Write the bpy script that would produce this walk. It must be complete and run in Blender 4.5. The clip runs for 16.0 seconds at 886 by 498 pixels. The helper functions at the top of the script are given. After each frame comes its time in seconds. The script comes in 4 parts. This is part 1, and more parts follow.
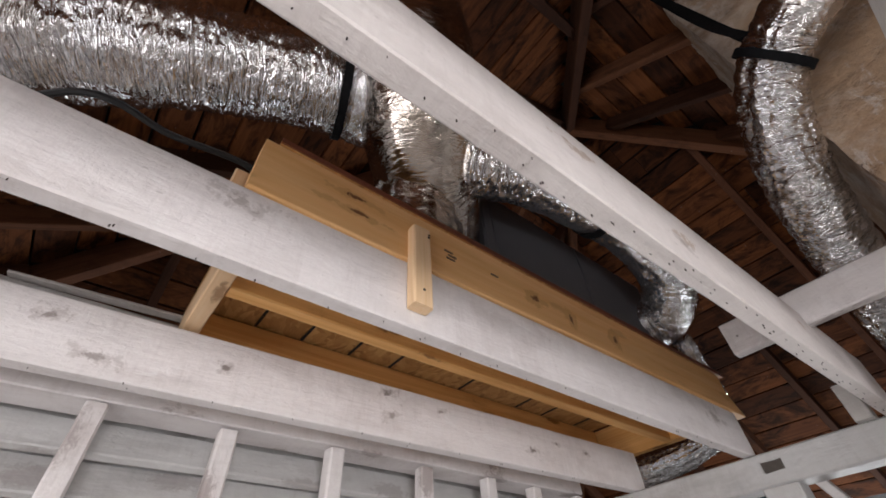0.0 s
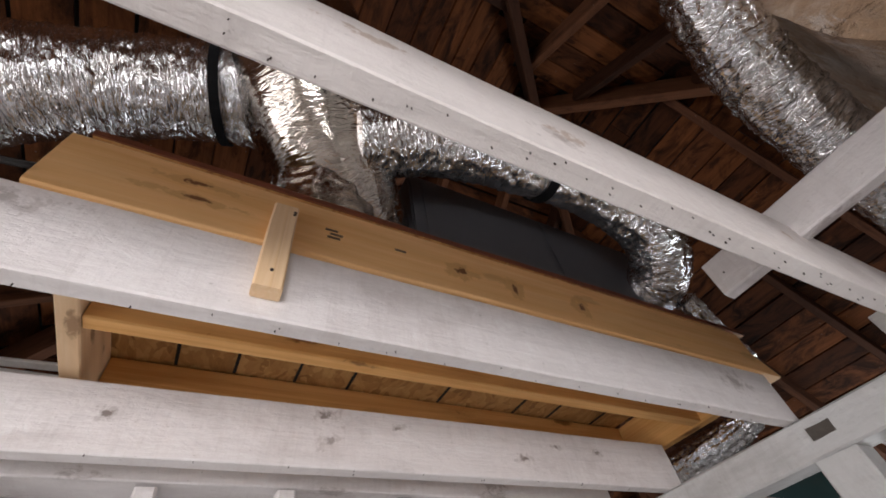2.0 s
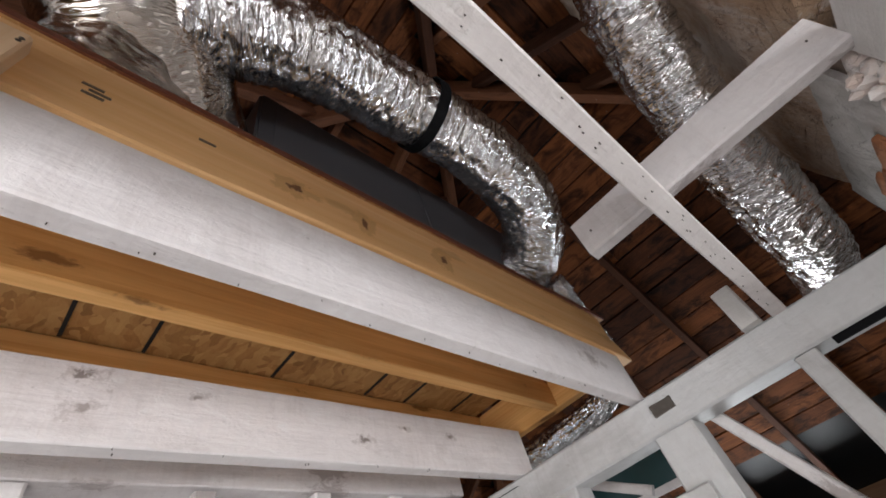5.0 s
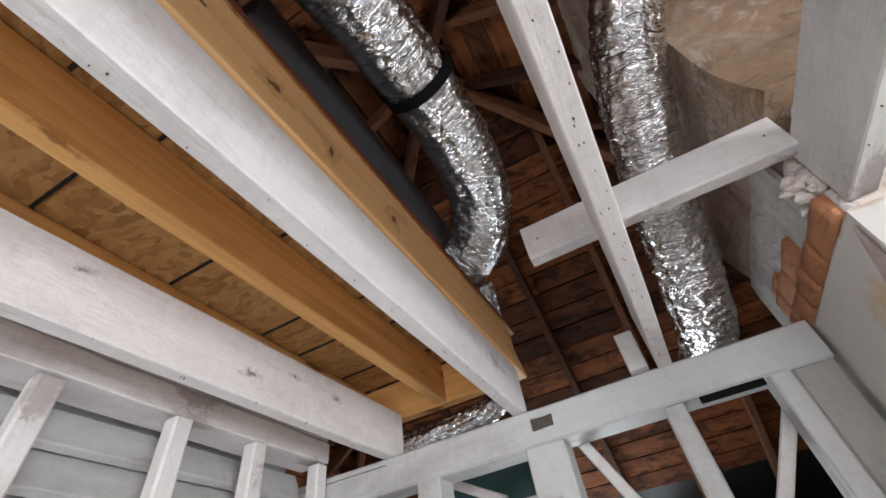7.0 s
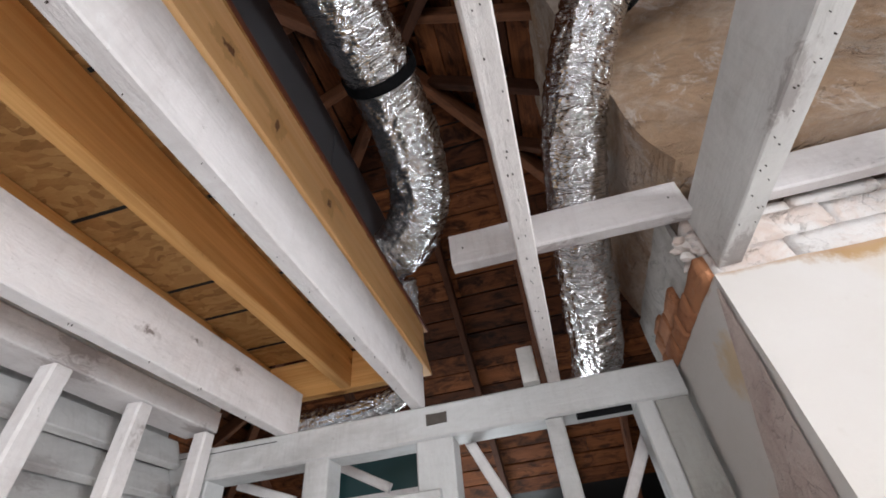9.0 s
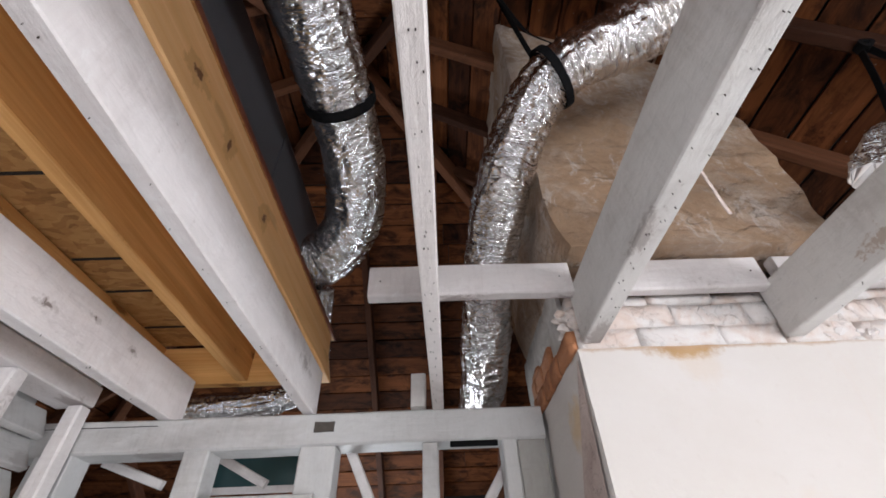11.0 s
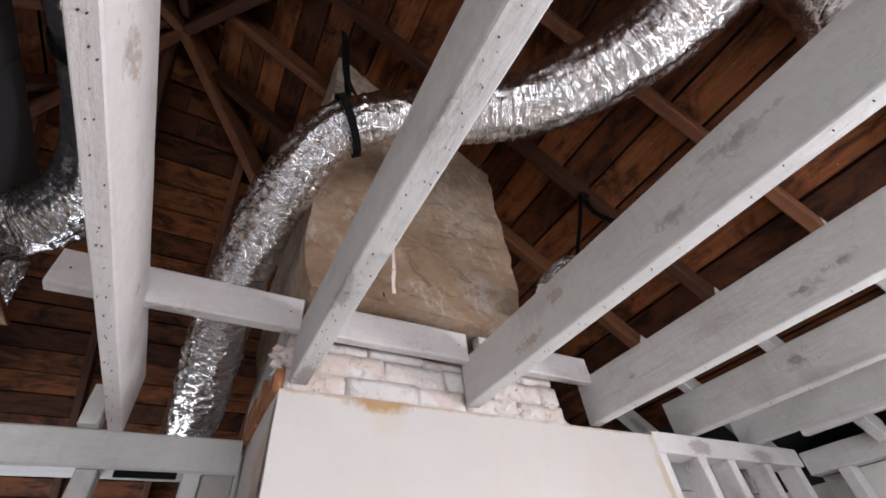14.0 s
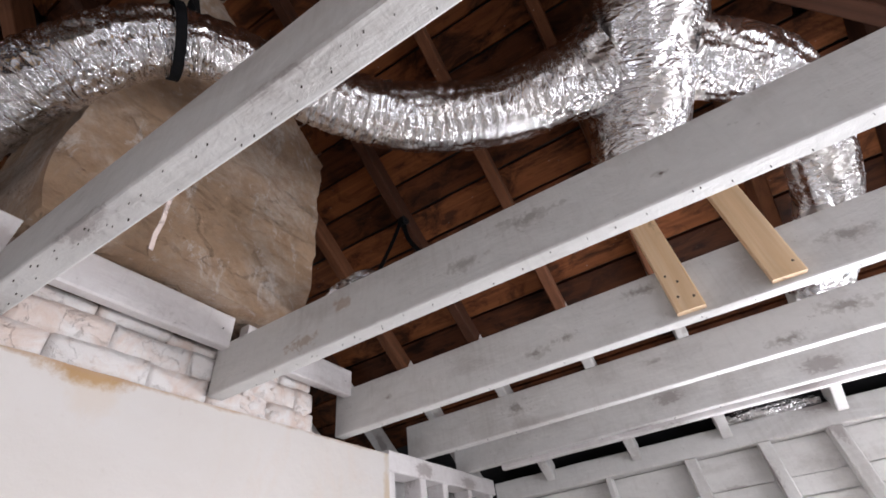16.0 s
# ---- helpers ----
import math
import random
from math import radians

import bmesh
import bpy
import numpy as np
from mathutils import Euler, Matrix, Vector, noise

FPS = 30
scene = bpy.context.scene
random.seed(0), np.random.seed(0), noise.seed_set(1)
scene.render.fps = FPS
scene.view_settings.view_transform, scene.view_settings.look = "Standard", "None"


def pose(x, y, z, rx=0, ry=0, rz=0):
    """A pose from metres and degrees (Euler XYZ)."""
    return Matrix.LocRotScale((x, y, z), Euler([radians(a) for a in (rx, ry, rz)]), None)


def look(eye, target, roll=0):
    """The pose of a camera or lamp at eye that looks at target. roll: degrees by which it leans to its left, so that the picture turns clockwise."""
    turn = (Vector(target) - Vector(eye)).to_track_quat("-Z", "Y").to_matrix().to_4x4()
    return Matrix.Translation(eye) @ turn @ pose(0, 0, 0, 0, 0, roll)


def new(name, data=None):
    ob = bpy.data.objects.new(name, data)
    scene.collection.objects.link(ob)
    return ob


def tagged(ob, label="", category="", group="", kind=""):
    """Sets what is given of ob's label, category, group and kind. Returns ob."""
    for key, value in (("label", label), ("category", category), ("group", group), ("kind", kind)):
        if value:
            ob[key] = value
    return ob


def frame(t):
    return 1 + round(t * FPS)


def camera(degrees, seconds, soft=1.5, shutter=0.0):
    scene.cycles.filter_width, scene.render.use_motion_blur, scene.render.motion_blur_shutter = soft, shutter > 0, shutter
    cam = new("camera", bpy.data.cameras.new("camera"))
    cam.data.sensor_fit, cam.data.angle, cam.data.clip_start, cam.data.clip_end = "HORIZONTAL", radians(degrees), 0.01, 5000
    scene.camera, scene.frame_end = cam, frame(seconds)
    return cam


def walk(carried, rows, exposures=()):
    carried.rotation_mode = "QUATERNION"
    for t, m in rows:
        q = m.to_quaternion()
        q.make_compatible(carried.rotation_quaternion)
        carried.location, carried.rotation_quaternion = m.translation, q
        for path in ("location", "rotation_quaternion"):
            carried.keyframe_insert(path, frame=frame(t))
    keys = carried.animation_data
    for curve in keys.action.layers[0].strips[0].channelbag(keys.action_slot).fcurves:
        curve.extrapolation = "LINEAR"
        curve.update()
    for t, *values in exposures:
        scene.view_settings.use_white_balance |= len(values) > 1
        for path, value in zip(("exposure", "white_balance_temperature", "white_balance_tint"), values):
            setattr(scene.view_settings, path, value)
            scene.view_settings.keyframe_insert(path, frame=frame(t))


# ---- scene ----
cam = camera(92.8, 16.0, soft=1.7)
PATH = [
    (0, (-0.215, 1.296, 1.712), (-1.308, 2.235, 3.098), -4.0),
    (0.5, (-0.226, 1.342, 1.703), (-1.319, 2.234, 3.121), -6.9),
    (1, (-0.223, 1.456, 1.708), (-1.329, 2.302, 3.143), -9.6),
    (1.5, (-0.214, 1.555, 1.717), (-1.295, 2.352, 3.199), -11.0),
    (2, (-0.226, 1.639, 1.716), (-1.308, 2.411, 3.21), -11.2),
    (2.5, (-0.238, 1.707, 1.721), (-1.34, 2.449, 3.216), -10.0),
    (3, (-0.264, 1.756, 1.715), (-1.368, 2.524, 3.195), -11.9),
    (3.5, (-0.314, 1.791, 1.724), (-1.295, 2.644, 3.244), -16.4),
    (4, (-0.339, 1.81, 1.726), (-1.197, 2.768, 3.258), -20.5),
    (4.5, (-0.347, 1.834, 1.726), (-1.165, 2.9, 3.207), -21.3),
    (7, (-0.422, 1.858, 1.679), (-0.969, 3.204, 3.053), -9.8),
    (7.5, (-0.406, 1.861, 1.673), (-0.857, 3.238, 3.052), -8.5),
    (8, (-0.397, 1.856, 1.668), (-0.788, 3.259, 3.038), -8.6),
    (10.5, (-0.376, 1.733, 1.66), (-0.425, 3.291, 2.913), -2.5),
    (11, (-0.347, 1.69, 1.664), (-0.305, 3.216, 2.957), -2.6),
    (11.5, (-0.307, 1.677, 1.662), (-0.175, 3.202, 2.949), -3.4),
    (12, (-0.275, 1.671, 1.662), (-0.041, 3.174, 2.961), -4.4),
    (12.5, (-0.245, 1.659, 1.661), (0.119, 3.117, 2.981), -5.8),
    (13, (-0.212, 1.638, 1.659), (0.286, 3.057, 2.977), -6.6),
    (13.5, (-0.181, 1.618, 1.658), (0.454, 2.986, 2.972), -6.5),
    (14, (-0.164, 1.607, 1.656), (0.639, 2.849, 3.003), -6.8),
    (14.5, (-0.158, 1.612, 1.661), (0.861, 2.715, 2.982), -8.6),
    (15, (-0.153, 1.613, 1.664), (1.03, 2.556, 2.971), -10.4),
    (15.5, (-0.15, 1.602, 1.661), (1.143, 2.386, 2.97), -9.6),
    (16, (-0.139, 1.597, 1.663), (1.259, 2.242, 2.939), -8.9),
]
walk(cam, [(t, look(eye, target, roll)) for t, eye, target, roll in PATH],
     [(0, -0.05, 6700, 14), (3.5, 0.13, 6650, 13), (7, 0.50, 6350, 9), (11, 0.43, 6350, 12), (13.5, 0.21, 6350, 14), (16, 0.16, 6300, 14)])

# ---- daylight ----
sky_world = bpy.data.worlds.new("sky_world")
scene.world = sky_world
sky_world.use_nodes = True
sky_nodes = sky_world.node_tree
sky_tex = sky_nodes.nodes.new("ShaderNodeTexSky")
sky_tex.sky_type, sky_tex.sun_disc = "NISHITA", False
sky_tex.sun_elevation, sky_tex.sun_rotation = radians(38), radians(150)
sky_nodes.links.new(sky_tex.outputs[0], sky_nodes.nodes["Background"].inputs[0])
sky_nodes.nodes["Background"].inputs[1].default_value = 0.15


def area_lamp(name, place, target, size_x, size_y, watts, colour):
    lamp = bpy.data.lights.new(name, "AREA")
    lamp.shape, lamp.size, lamp.size_y, lamp.energy, lamp.color = "RECTANGLE", size_x, size_y, watts, colour
    ob = new(name, lamp)
    ob.matrix_world = look(place, target)
    return ob


area_lamp("window_light_right", (2.36, 0.65, 1.26), (0.3, 1.0, 1.26), 1.2, 0.92, 82, (0.97, 0.985, 1.0))
area_lamp("window_light_rear", (0.2, -0.90, 1.33), (0.2, 2.0, 1.33), 2.15, 1.12, 46, (0.97, 0.985, 1.0))
area_lamp("window_light_far", (-1.1, 5.92, 1.4), (-1.0, 3.0, 1.5), 0.95, 0.95, 34, (0.92, 0.97, 1.0))
# added fill from the unseen left side, brightens the side of the breast
area_lamp("fill_light_left", (-3.88, 1.6, 1.4), (-1.0, 1.6, 1.5), 1.15, 1.0, 15, (0.95, 0.98, 1.0))

# ---- materials ----


class Paint:
    """A node material with a principled shader and a few shorthands."""

    def __init__(self, name, rough=0.6, metal=0.0):
        self.mat = bpy.data.materials.new(name)
        self.mat.use_nodes = True
        self.tree = self.mat.node_tree
        self.shader = self.tree.nodes["Principled BSDF"]
        self.shader.inputs["Roughness"].default_value = rough
        self.shader.inputs["Metallic"].default_value = metal

    def node(self, kind, **links):
        n = self.tree.nodes.new(kind)
        for key, value in links.items():
            self.put(n.inputs[key], value)
        return n

    def put(self, socket, value):
        if isinstance(value, bpy.types.NodeSocket):
            self.tree.links.new(value, socket)
        else:
            socket.default_value = value

    def coords(self, scale=(1, 1, 1), source="Object", vary=True):
        tc = self.tree.nodes.new("ShaderNodeTexCoord")
        base = tc.outputs[source]
        if vary:
            info = self.tree.nodes.new("ShaderNodeObjectInfo")
            shift = self.node("ShaderNodeVectorMath")
            shift.operation = "MULTIPLY_ADD"
            self.put(shift.inputs[0], info.outputs["Random"])
            shift.inputs[1].default_value = (37.0, 11.0, 23.0)
            self.put(shift.inputs[2], base)
            base = shift.outputs[0]
        m = self.tree.nodes.new("ShaderNodeMapping")
        self.put(m.inputs["Vector"], base)
        m.inputs["Scale"].default_value = scale
        return m.outputs[0]

    def noise(self, vec, scale, detail=4.0, rough=0.55, distort=0.0):
        n = self.node("ShaderNodeTexNoise", Vector=vec, Scale=scale, Detail=detail, Roughness=rough, Distortion=distort)
        return n.outputs["Fac"]

    def cells(self, vec, scale, randomness=1.0):
        n = self.node("ShaderNodeTexVoronoi", Vector=vec, Scale=scale, Randomness=randomness)
        return n.outputs["Distance"]

    def ramp(self, fac, stops):
        r = self.tree.nodes.new("ShaderNodeValToRGB")
        self.put(r.inputs[0], fac)
        while len(r.color_ramp.elements) < len(stops):
            r.color_ramp.elements.new(0.5)
        for e, (at, c) in zip(r.color_ramp.elements, stops):
            e.position = at
            e.color = (c, c, c, 1) if isinstance(c, (int, float)) else (*c, 1)
        return r.outputs[0]

    def mix(self, fac, a, b, mode="MIX"):
        m = self.tree.nodes.new("ShaderNodeMix")
        m.data_type, m.blend_type = "RGBA", mode
        for socket, value in ((m.inputs[0], fac), (m.inputs[6], a), (m.inputs[7], b)):
            if isinstance(value, tuple):
                value = (*value, 1)
            self.put(socket, value)
        return m.outputs[2]

    def math(self, op, a, b):
        m = self.tree.nodes.new("ShaderNodeMath")
        m.operation = op
        self.put(m.inputs[0], a)
        self.put(m.inputs[1], b)
        return m.outputs[0]

    def bump(self, height, strength, distance=0.01, under=None):
        b = self.node("ShaderNodeBump", Height=height, Strength=strength, Distance=distance)
        if under is not None:
            self.put(b.inputs["Normal"], under)
        return b.outputs[0]

    def spot(self, base, at, size, colour, amount, wob=1.25):
        """A stain with a soft ragged edge on a timber: at and size along local X and Z."""
        v = self.coords((1 / size[0], 0.0, 1 / size[1]), "Object", False)
        m = self.tree.nodes.new("ShaderNodeVectorMath")
        m.operation = "DISTANCE"
        swirl = self.node("ShaderNodeTexNoise", Vector=self.coords((1, 1, 1), "Object", False), Scale=38.0, Detail=4.0, Roughness=0.65)
        bend = self.node("ShaderNodeVectorMath")
        bend.operation = "MULTIPLY_ADD"
        self.put(bend.inputs[0], swirl.outputs["Color"])
        bend.inputs[1].default_value = (2.6, 0.0, 2.6)
        self.put(bend.inputs[2], v)
        back = self.node("ShaderNodeVectorMath")
        back.operation = "SUBTRACT"
        self.put(back.inputs[0], bend.outputs[0])
        back.inputs[1].default_value = (1.3, 0.0, 1.3)
        self.put(m.inputs[0], back.outputs[0])
        m.inputs[1].default_value = (at[0] / size[0], 0.0, at[1] / size[1])
        edge = self.math("ADD", m.outputs["Value"], self.math("MULTIPLY", self.noise(self.coords((1, 1, 1), "Object", False), 62, 7, 0.8, 1.6), wob))
        fac = self.math("MULTIPLY", self.ramp(self.math("MULTIPLY", edge, 0.5), [(0.50, 1.0), (0.62, 0.0)]), amount)
        return self.mix(fac, base, colour)

    def finish(self, colour, normal=None, rough=None):
        self.put(self.shader.inputs["Base Color"], colour if not isinstance(colour, tuple) else (*colour, 1))
        if normal is not None:
            self.put(self.shader.inputs["Normal"], normal)
        if rough is not None:
            self.put(self.shader.inputs["Roughness"], rough)
        return self.mat


def painted_wood(name, tone, grime, grime_amount, knots=0.5, spots_at=(), rust_at=()):
    """White paint over rough-sawn old timber; the grain runs along local X."""
    p = Paint(name, 0.62)
    grain = p.noise(p.coords((3, 45, 45)), 1.0, 5, 0.6, 0.4)
    saw = p.noise(p.coords((130, 9, 9)), 1.0, 3, 0.6, 0.3)
    patch = p.noise(p.coords((2.2, 5, 5)), 1.0, 5, 0.62, 0.6)
    speck = p.noise(p.coords((60, 90, 90)), 1.0, 3, 0.7)
    mottle = p.noise(p.coords((16, 26, 26)), 1.0, 7, 0.72, 0.7)
    streak = p.noise(p.coords((70, 9, 9)), 1.0, 4, 0.65, 0.5)
    spots = p.cells(p.coords((3.2, 7.5, 7.5)), 1.0)
    wobble = p.noise(p.coords((34, 60, 60)), 1.0, 6, 0.75, 0.8)
    knot = p.ramp(p.math("ADD", spots, p.math("MULTIPLY", wobble, 0.5)), [(0.41, 1.0), (0.49, 0.0)])
    halo = p.ramp(p.math("ADD", spots, p.math("MULTIPLY", wobble, 0.7)), [(0.48, 1.0), (0.80, 0.0)])
    base = p.mix(p.ramp(grain, [(0.35, 0.0), (0.8, 0.28)]), tone, tuple(c * 0.86 for c in tone))
    base = p.mix(p.math("MULTIPLY", p.ramp(patch, [(0.5, 0.0), (0.78, 1.0)]), grime_amount), base, grime)
    base = p.mix(p.ramp(mottle, [(0.47, 0.0), (0.70, 0.30)]), base, tuple(0.55 * c + 0.3 * g for c, g in zip(tone, grime)))
    base = p.mix(p.ramp(p.math("MULTIPLY", streak, p.math("ADD", patch, 0.5)), [(0.5, 0.0), (0.75, 0.2)]), base, grime)
    base = p.mix(p.ramp(mottle, [(0.3, 0.5), (0.43, 0.0)]), base, tuple(min(0.82, 1.13 * c) for c in tone))
    base = p.mix(p.math("MULTIPLY", halo, 0.3 * knots), base, tuple(c * 0.72 for c in grime))
    base = p.mix(p.math("MULTIPLY", knot, 0.55 * knots), base, (0.2, 0.15, 0.14))
    base = p.mix(p.ramp(speck, [(0.66, 0.0), (0.74, 0.45)]), base, (0.3, 0.27, 0.25))
    for x, z, rx, rz, dark in spots_at:
        base = p.spot(base, (x, z), (rx * 2.2, rz * 1.7), tuple(0.85 * c for c in grime), 0.42)
        base = p.spot(base, (x, z), (rx * 0.9, rz * 0.85), (0.16, 0.12, 0.105), dark)
    for x, z, rx, rz in rust_at:
        base = p.spot(base, (x, z), (rx, rz), (0.37, 0.25, 0.17), 0.6)
    height = p.math("ADD", p.math("MULTIPLY", saw, 0.22), p.math("ADD", grain, p.math("MULTIPLY", speck, 0.5)))
    return p.finish(base, p.bump(p.math("ADD", height, mottle), 0.45, 0.006), p.ramp(patch, [(0.3, 0.55), (0.8, 0.75)]))


def raw_wood(name, light, dark, knot_colour, knots=0.8, rough=0.6, contrast=1.0, blotch=0.0, knots_at=()):
    """Bare timber with streaked grain and knots; the grain runs along local X."""
    p = Paint(name, rough)
    warp = p.coords((1.3, 9, 9))
    grain = p.noise(p.coords((1.6, 60, 60)), 1.0, 6, 0.62, 0.7)
    broad = p.noise(warp, 1.0, 4, 0.6, 1.2)
    spots = p.cells(p.coords((4.2, 13, 13)), 1.0)
    wobble = p.noise(p.coords((36, 70, 70)), 1.0, 5, 0.65, 0.6)
    ring = p.math("ADD", spots, p.math("MULTIPLY", wobble, 0.3))
    p.shader.inputs["Specular IOR Level"].default_value = 0.2
    base = p.mix(p.ramp(grain, [(0.3, 0.0), (0.72, contrast)]), light, dark)
    base = p.mix(p.math("MULTIPLY", p.ramp(broad, [(0.4, 0.0), (0.75, 1.0)]), 0.45), base, tuple(0.7 * c for c in dark))
    base = p.mix(p.math("MULTIPLY", p.ramp(ring, [(0.27, 1.0), (0.34, 0.0)]), knots), base, knot_colour)
    base = p.mix(p.math("MULTIPLY", p.ramp(ring, [(0.32, 1.0), (0.52, 0.0)]), 0.45 * knots), base, tuple(0.8 * c for c in dark))
    for x, z, rx, rz in knots_at:
        base = p.spot(base, (x, z), (rx * 2.6, rz * 1.6), tuple(0.75 * c for c in dark), 0.7, 0.5)
        base = p.spot(base, (x, z), (rx, rz), knot_colour, 0.85, 0.9)
    if blotch:
        stain = p.noise(p.coords((5, 9, 9), vary=True), 1.0, 6, 0.7, 0.9)
        dots = p.cells(p.coords((20, 20, 20)), 1.0)
        base = p.mix(p.ramp(dots, [(0.03, 0.45), (0.07, 0.0)]), base, (0.42, 0.36, 0.32))
        base = p.mix(p.math("MULTIPLY", p.ramp(stain, [(0.46, 0.0), (0.64, 1.0)]), blotch), base, tuple(0.28 * c for c in dark))
        info = p.tree.nodes.new("ShaderNodeObjectInfo")
        tint = p.ramp(p.math("FRACT", p.math("MULTIPLY", info.outputs["Random"], 7.31), 0.0), [(0.0, (0.33, 0.29, 0.28)), (0.4, (0.7, 0.66, 0.62)), (0.7, (1.25, 1.22, 1.1)), (1.0, (1.05, 1.05, 1.1))])
        base = p.mix(1.0, base, tint, "MULTIPLY")
    return p.finish(base, p.bump(p.math("ADD", grain, p.math("MULTIPLY", broad, 0.5)), 0.35, 0.004))


WHITE = painted_wood("white_painted_timber", (0.76, 0.725, 0.725), (0.42, 0.365, 0.35), 0.6, 0.9)
WHITE_GREY = painted_wood("grey_white_painted_timber", (0.69, 0.675, 0.66), (0.37, 0.335, 0.31), 0.6, 0.9)
# white paint with the shade of recessed boards put into a greyer tone
WHITE_SHADED = painted_wood("white_painted_boards_shaded_tone", (0.56, 0.555, 0.55), (0.30, 0.285, 0.28), 0.7, 0.6)
WHITE_KNOTTY = painted_wood("white_painted_knotty_timber", (0.76, 0.725, 0.725), (0.42, 0.365, 0.35), 0.6, 0.25, [
    (y - 1.13, z - 2.1985, rx, rz, d) for y, z, rx, rz, d in ((1.465, 2.205, 0.018, 0.012, 0.8), (1.227, 2.165, 0.035, 0.02, 0.5), (1.126, 2.225, 0.03, 0.018, 0.6),
    (1.892, 2.245, 0.03, 0.022, 0.75), (1.90, 2.19, 0.03, 0.018, 0.5), (2.446, 2.184, 0.022, 0.016, 0.8), (2.072, 2.232, 0.018, 0.01, 0.6), (2.573, 2.224, 0.016, 0.012, 0.8), (2.736, 2.219, 0.016, 0.012, 0.7))])
WHITE_SMUDGED = painted_wood("white_painted_smudged_timber", (0.76, 0.725, 0.725), (0.42, 0.365, 0.35), 0.6, 0.2, [(1.326 - 1.125, 0.04, 0.05, 0.022, 0.35), (2.86 - 1.125, 0.02, 0.05, 0.03, 0.4), (0.9 - 1.125, -0.02, 0.06, 0.03, 0.3)])
WHITE_SLIM = painted_wood("white_painted_stained_timber", (0.76, 0.715, 0.70), (0.42, 0.365, 0.35), 0.6, 0.3, [(0.85, -0.02, 0.03, 0.015, 0.35)], [(1.988 - 1.125, 0.0, 0.045, 0.03), (1.72 - 1.125, 0.035, 0.09, 0.02), (2.5 - 1.125, 0.01, 0.03, 0.02)])
WHITE_HEADER = painted_wood("weathered_whitewash", (0.53, 0.53, 0.53), (0.28, 0.26, 0.25), 0.8, 0.7)
GREY_KNOTTY = painted_wood("grey_white_knotty_timber", (0.69, 0.675, 0.66), (0.37, 0.335, 0.31), 0.6, 0.2, [
    (y - 0.91, z - 2.205, rx, rz, d) for y, z, rx, rz, d in ((1.879, 2.175, 0.03, 0.014, 0.5), (1.79, 2.19, 0.03, 0.012, 0.45), (1.555, 2.245, 0.04, 0.015, 0.5), (2.4, 2.2, 0.012, 0.008, 0.5), (1.1, 2.2, 0.04, 0.02, 0.4))])
GREY_KNOTTY_FAR = painted_wood("grey_white_far_knotty_timber", (0.69, 0.675, 0.66), (0.37, 0.335, 0.31), 0.6, 0.2, [
    (y - 0.925, z - 2.20, rx, rz, d) for y, z, rx, rz, d in ((2.131, 2.21, 0.05, 0.025, 0.5), (1.214, 2.165, 0.05, 0.018, 0.5), (1.023, 2.21, 0.06, 0.025, 0.5), (1.6, 2.22, 0.03, 0.012, 0.3))])
GREY_NAILED = painted_wood("grey_white_timber_with_rust_mark", (0.69, 0.675, 0.66), (0.37, 0.335, 0.31), 0.6, 0.15, [(1.457 - 0.90, -0.016, 0.010, 0.007, 0.95), (1.7 - 0.9, 0.02, 0.05, 0.02, 0.35), (1.85 - 0.9, -0.02, 0.04, 0.015, 0.3)], [(2.285 - 0.9, -0.035, 0.075, 0.035), (2.17 - 0.9, 0.02, 0.04, 0.03), (0.7 - 0.9, -0.02, 0.05, 0.02)])
PINE_FRONT = raw_wood("new_pine_with_knots", (0.95, 0.61, 0.305), (0.82, 0.45, 0.175), (0.12, 0.035, 0.012), 0.2, knots_at=[
    (y - 2.2325, z - 2.355, rx * 1.35, rz * 1.35) for y, z, rx, rz in ((2.033, 2.350, 0.014, 0.012), (1.52, 2.385, 0.022, 0.006), (1.525, 2.345, 0.025, 0.005), (2.37, 2.347, 0.010, 0.016), (2.17, 2.34, 0.008, 0.014))])
PINE = raw_wood("new_pine", (0.88, 0.52, 0.205), (0.66, 0.32, 0.095), (0.10, 0.03, 0.012), 0.9)
PINE_PALE = raw_wood("pale_pine", (0.90, 0.68, 0.46), (0.79, 0.53, 0.30), (0.16, 0.06, 0.03), 0.9)
SHEATHING = raw_wood("old_roof_sheathing", (0.235, 0.082, 0.028), (0.115, 0.037, 0.014), (0.020, 0.009, 0.006), 1.0, 0.8, 1.0, 1.0)
RAFTER = raw_wood("old_rafter_timber", (0.18, 0.075, 0.04), (0.11, 0.043, 0.022), (0.04, 0.02, 0.012), 0.6, 0.75, 1.0, 0.4)


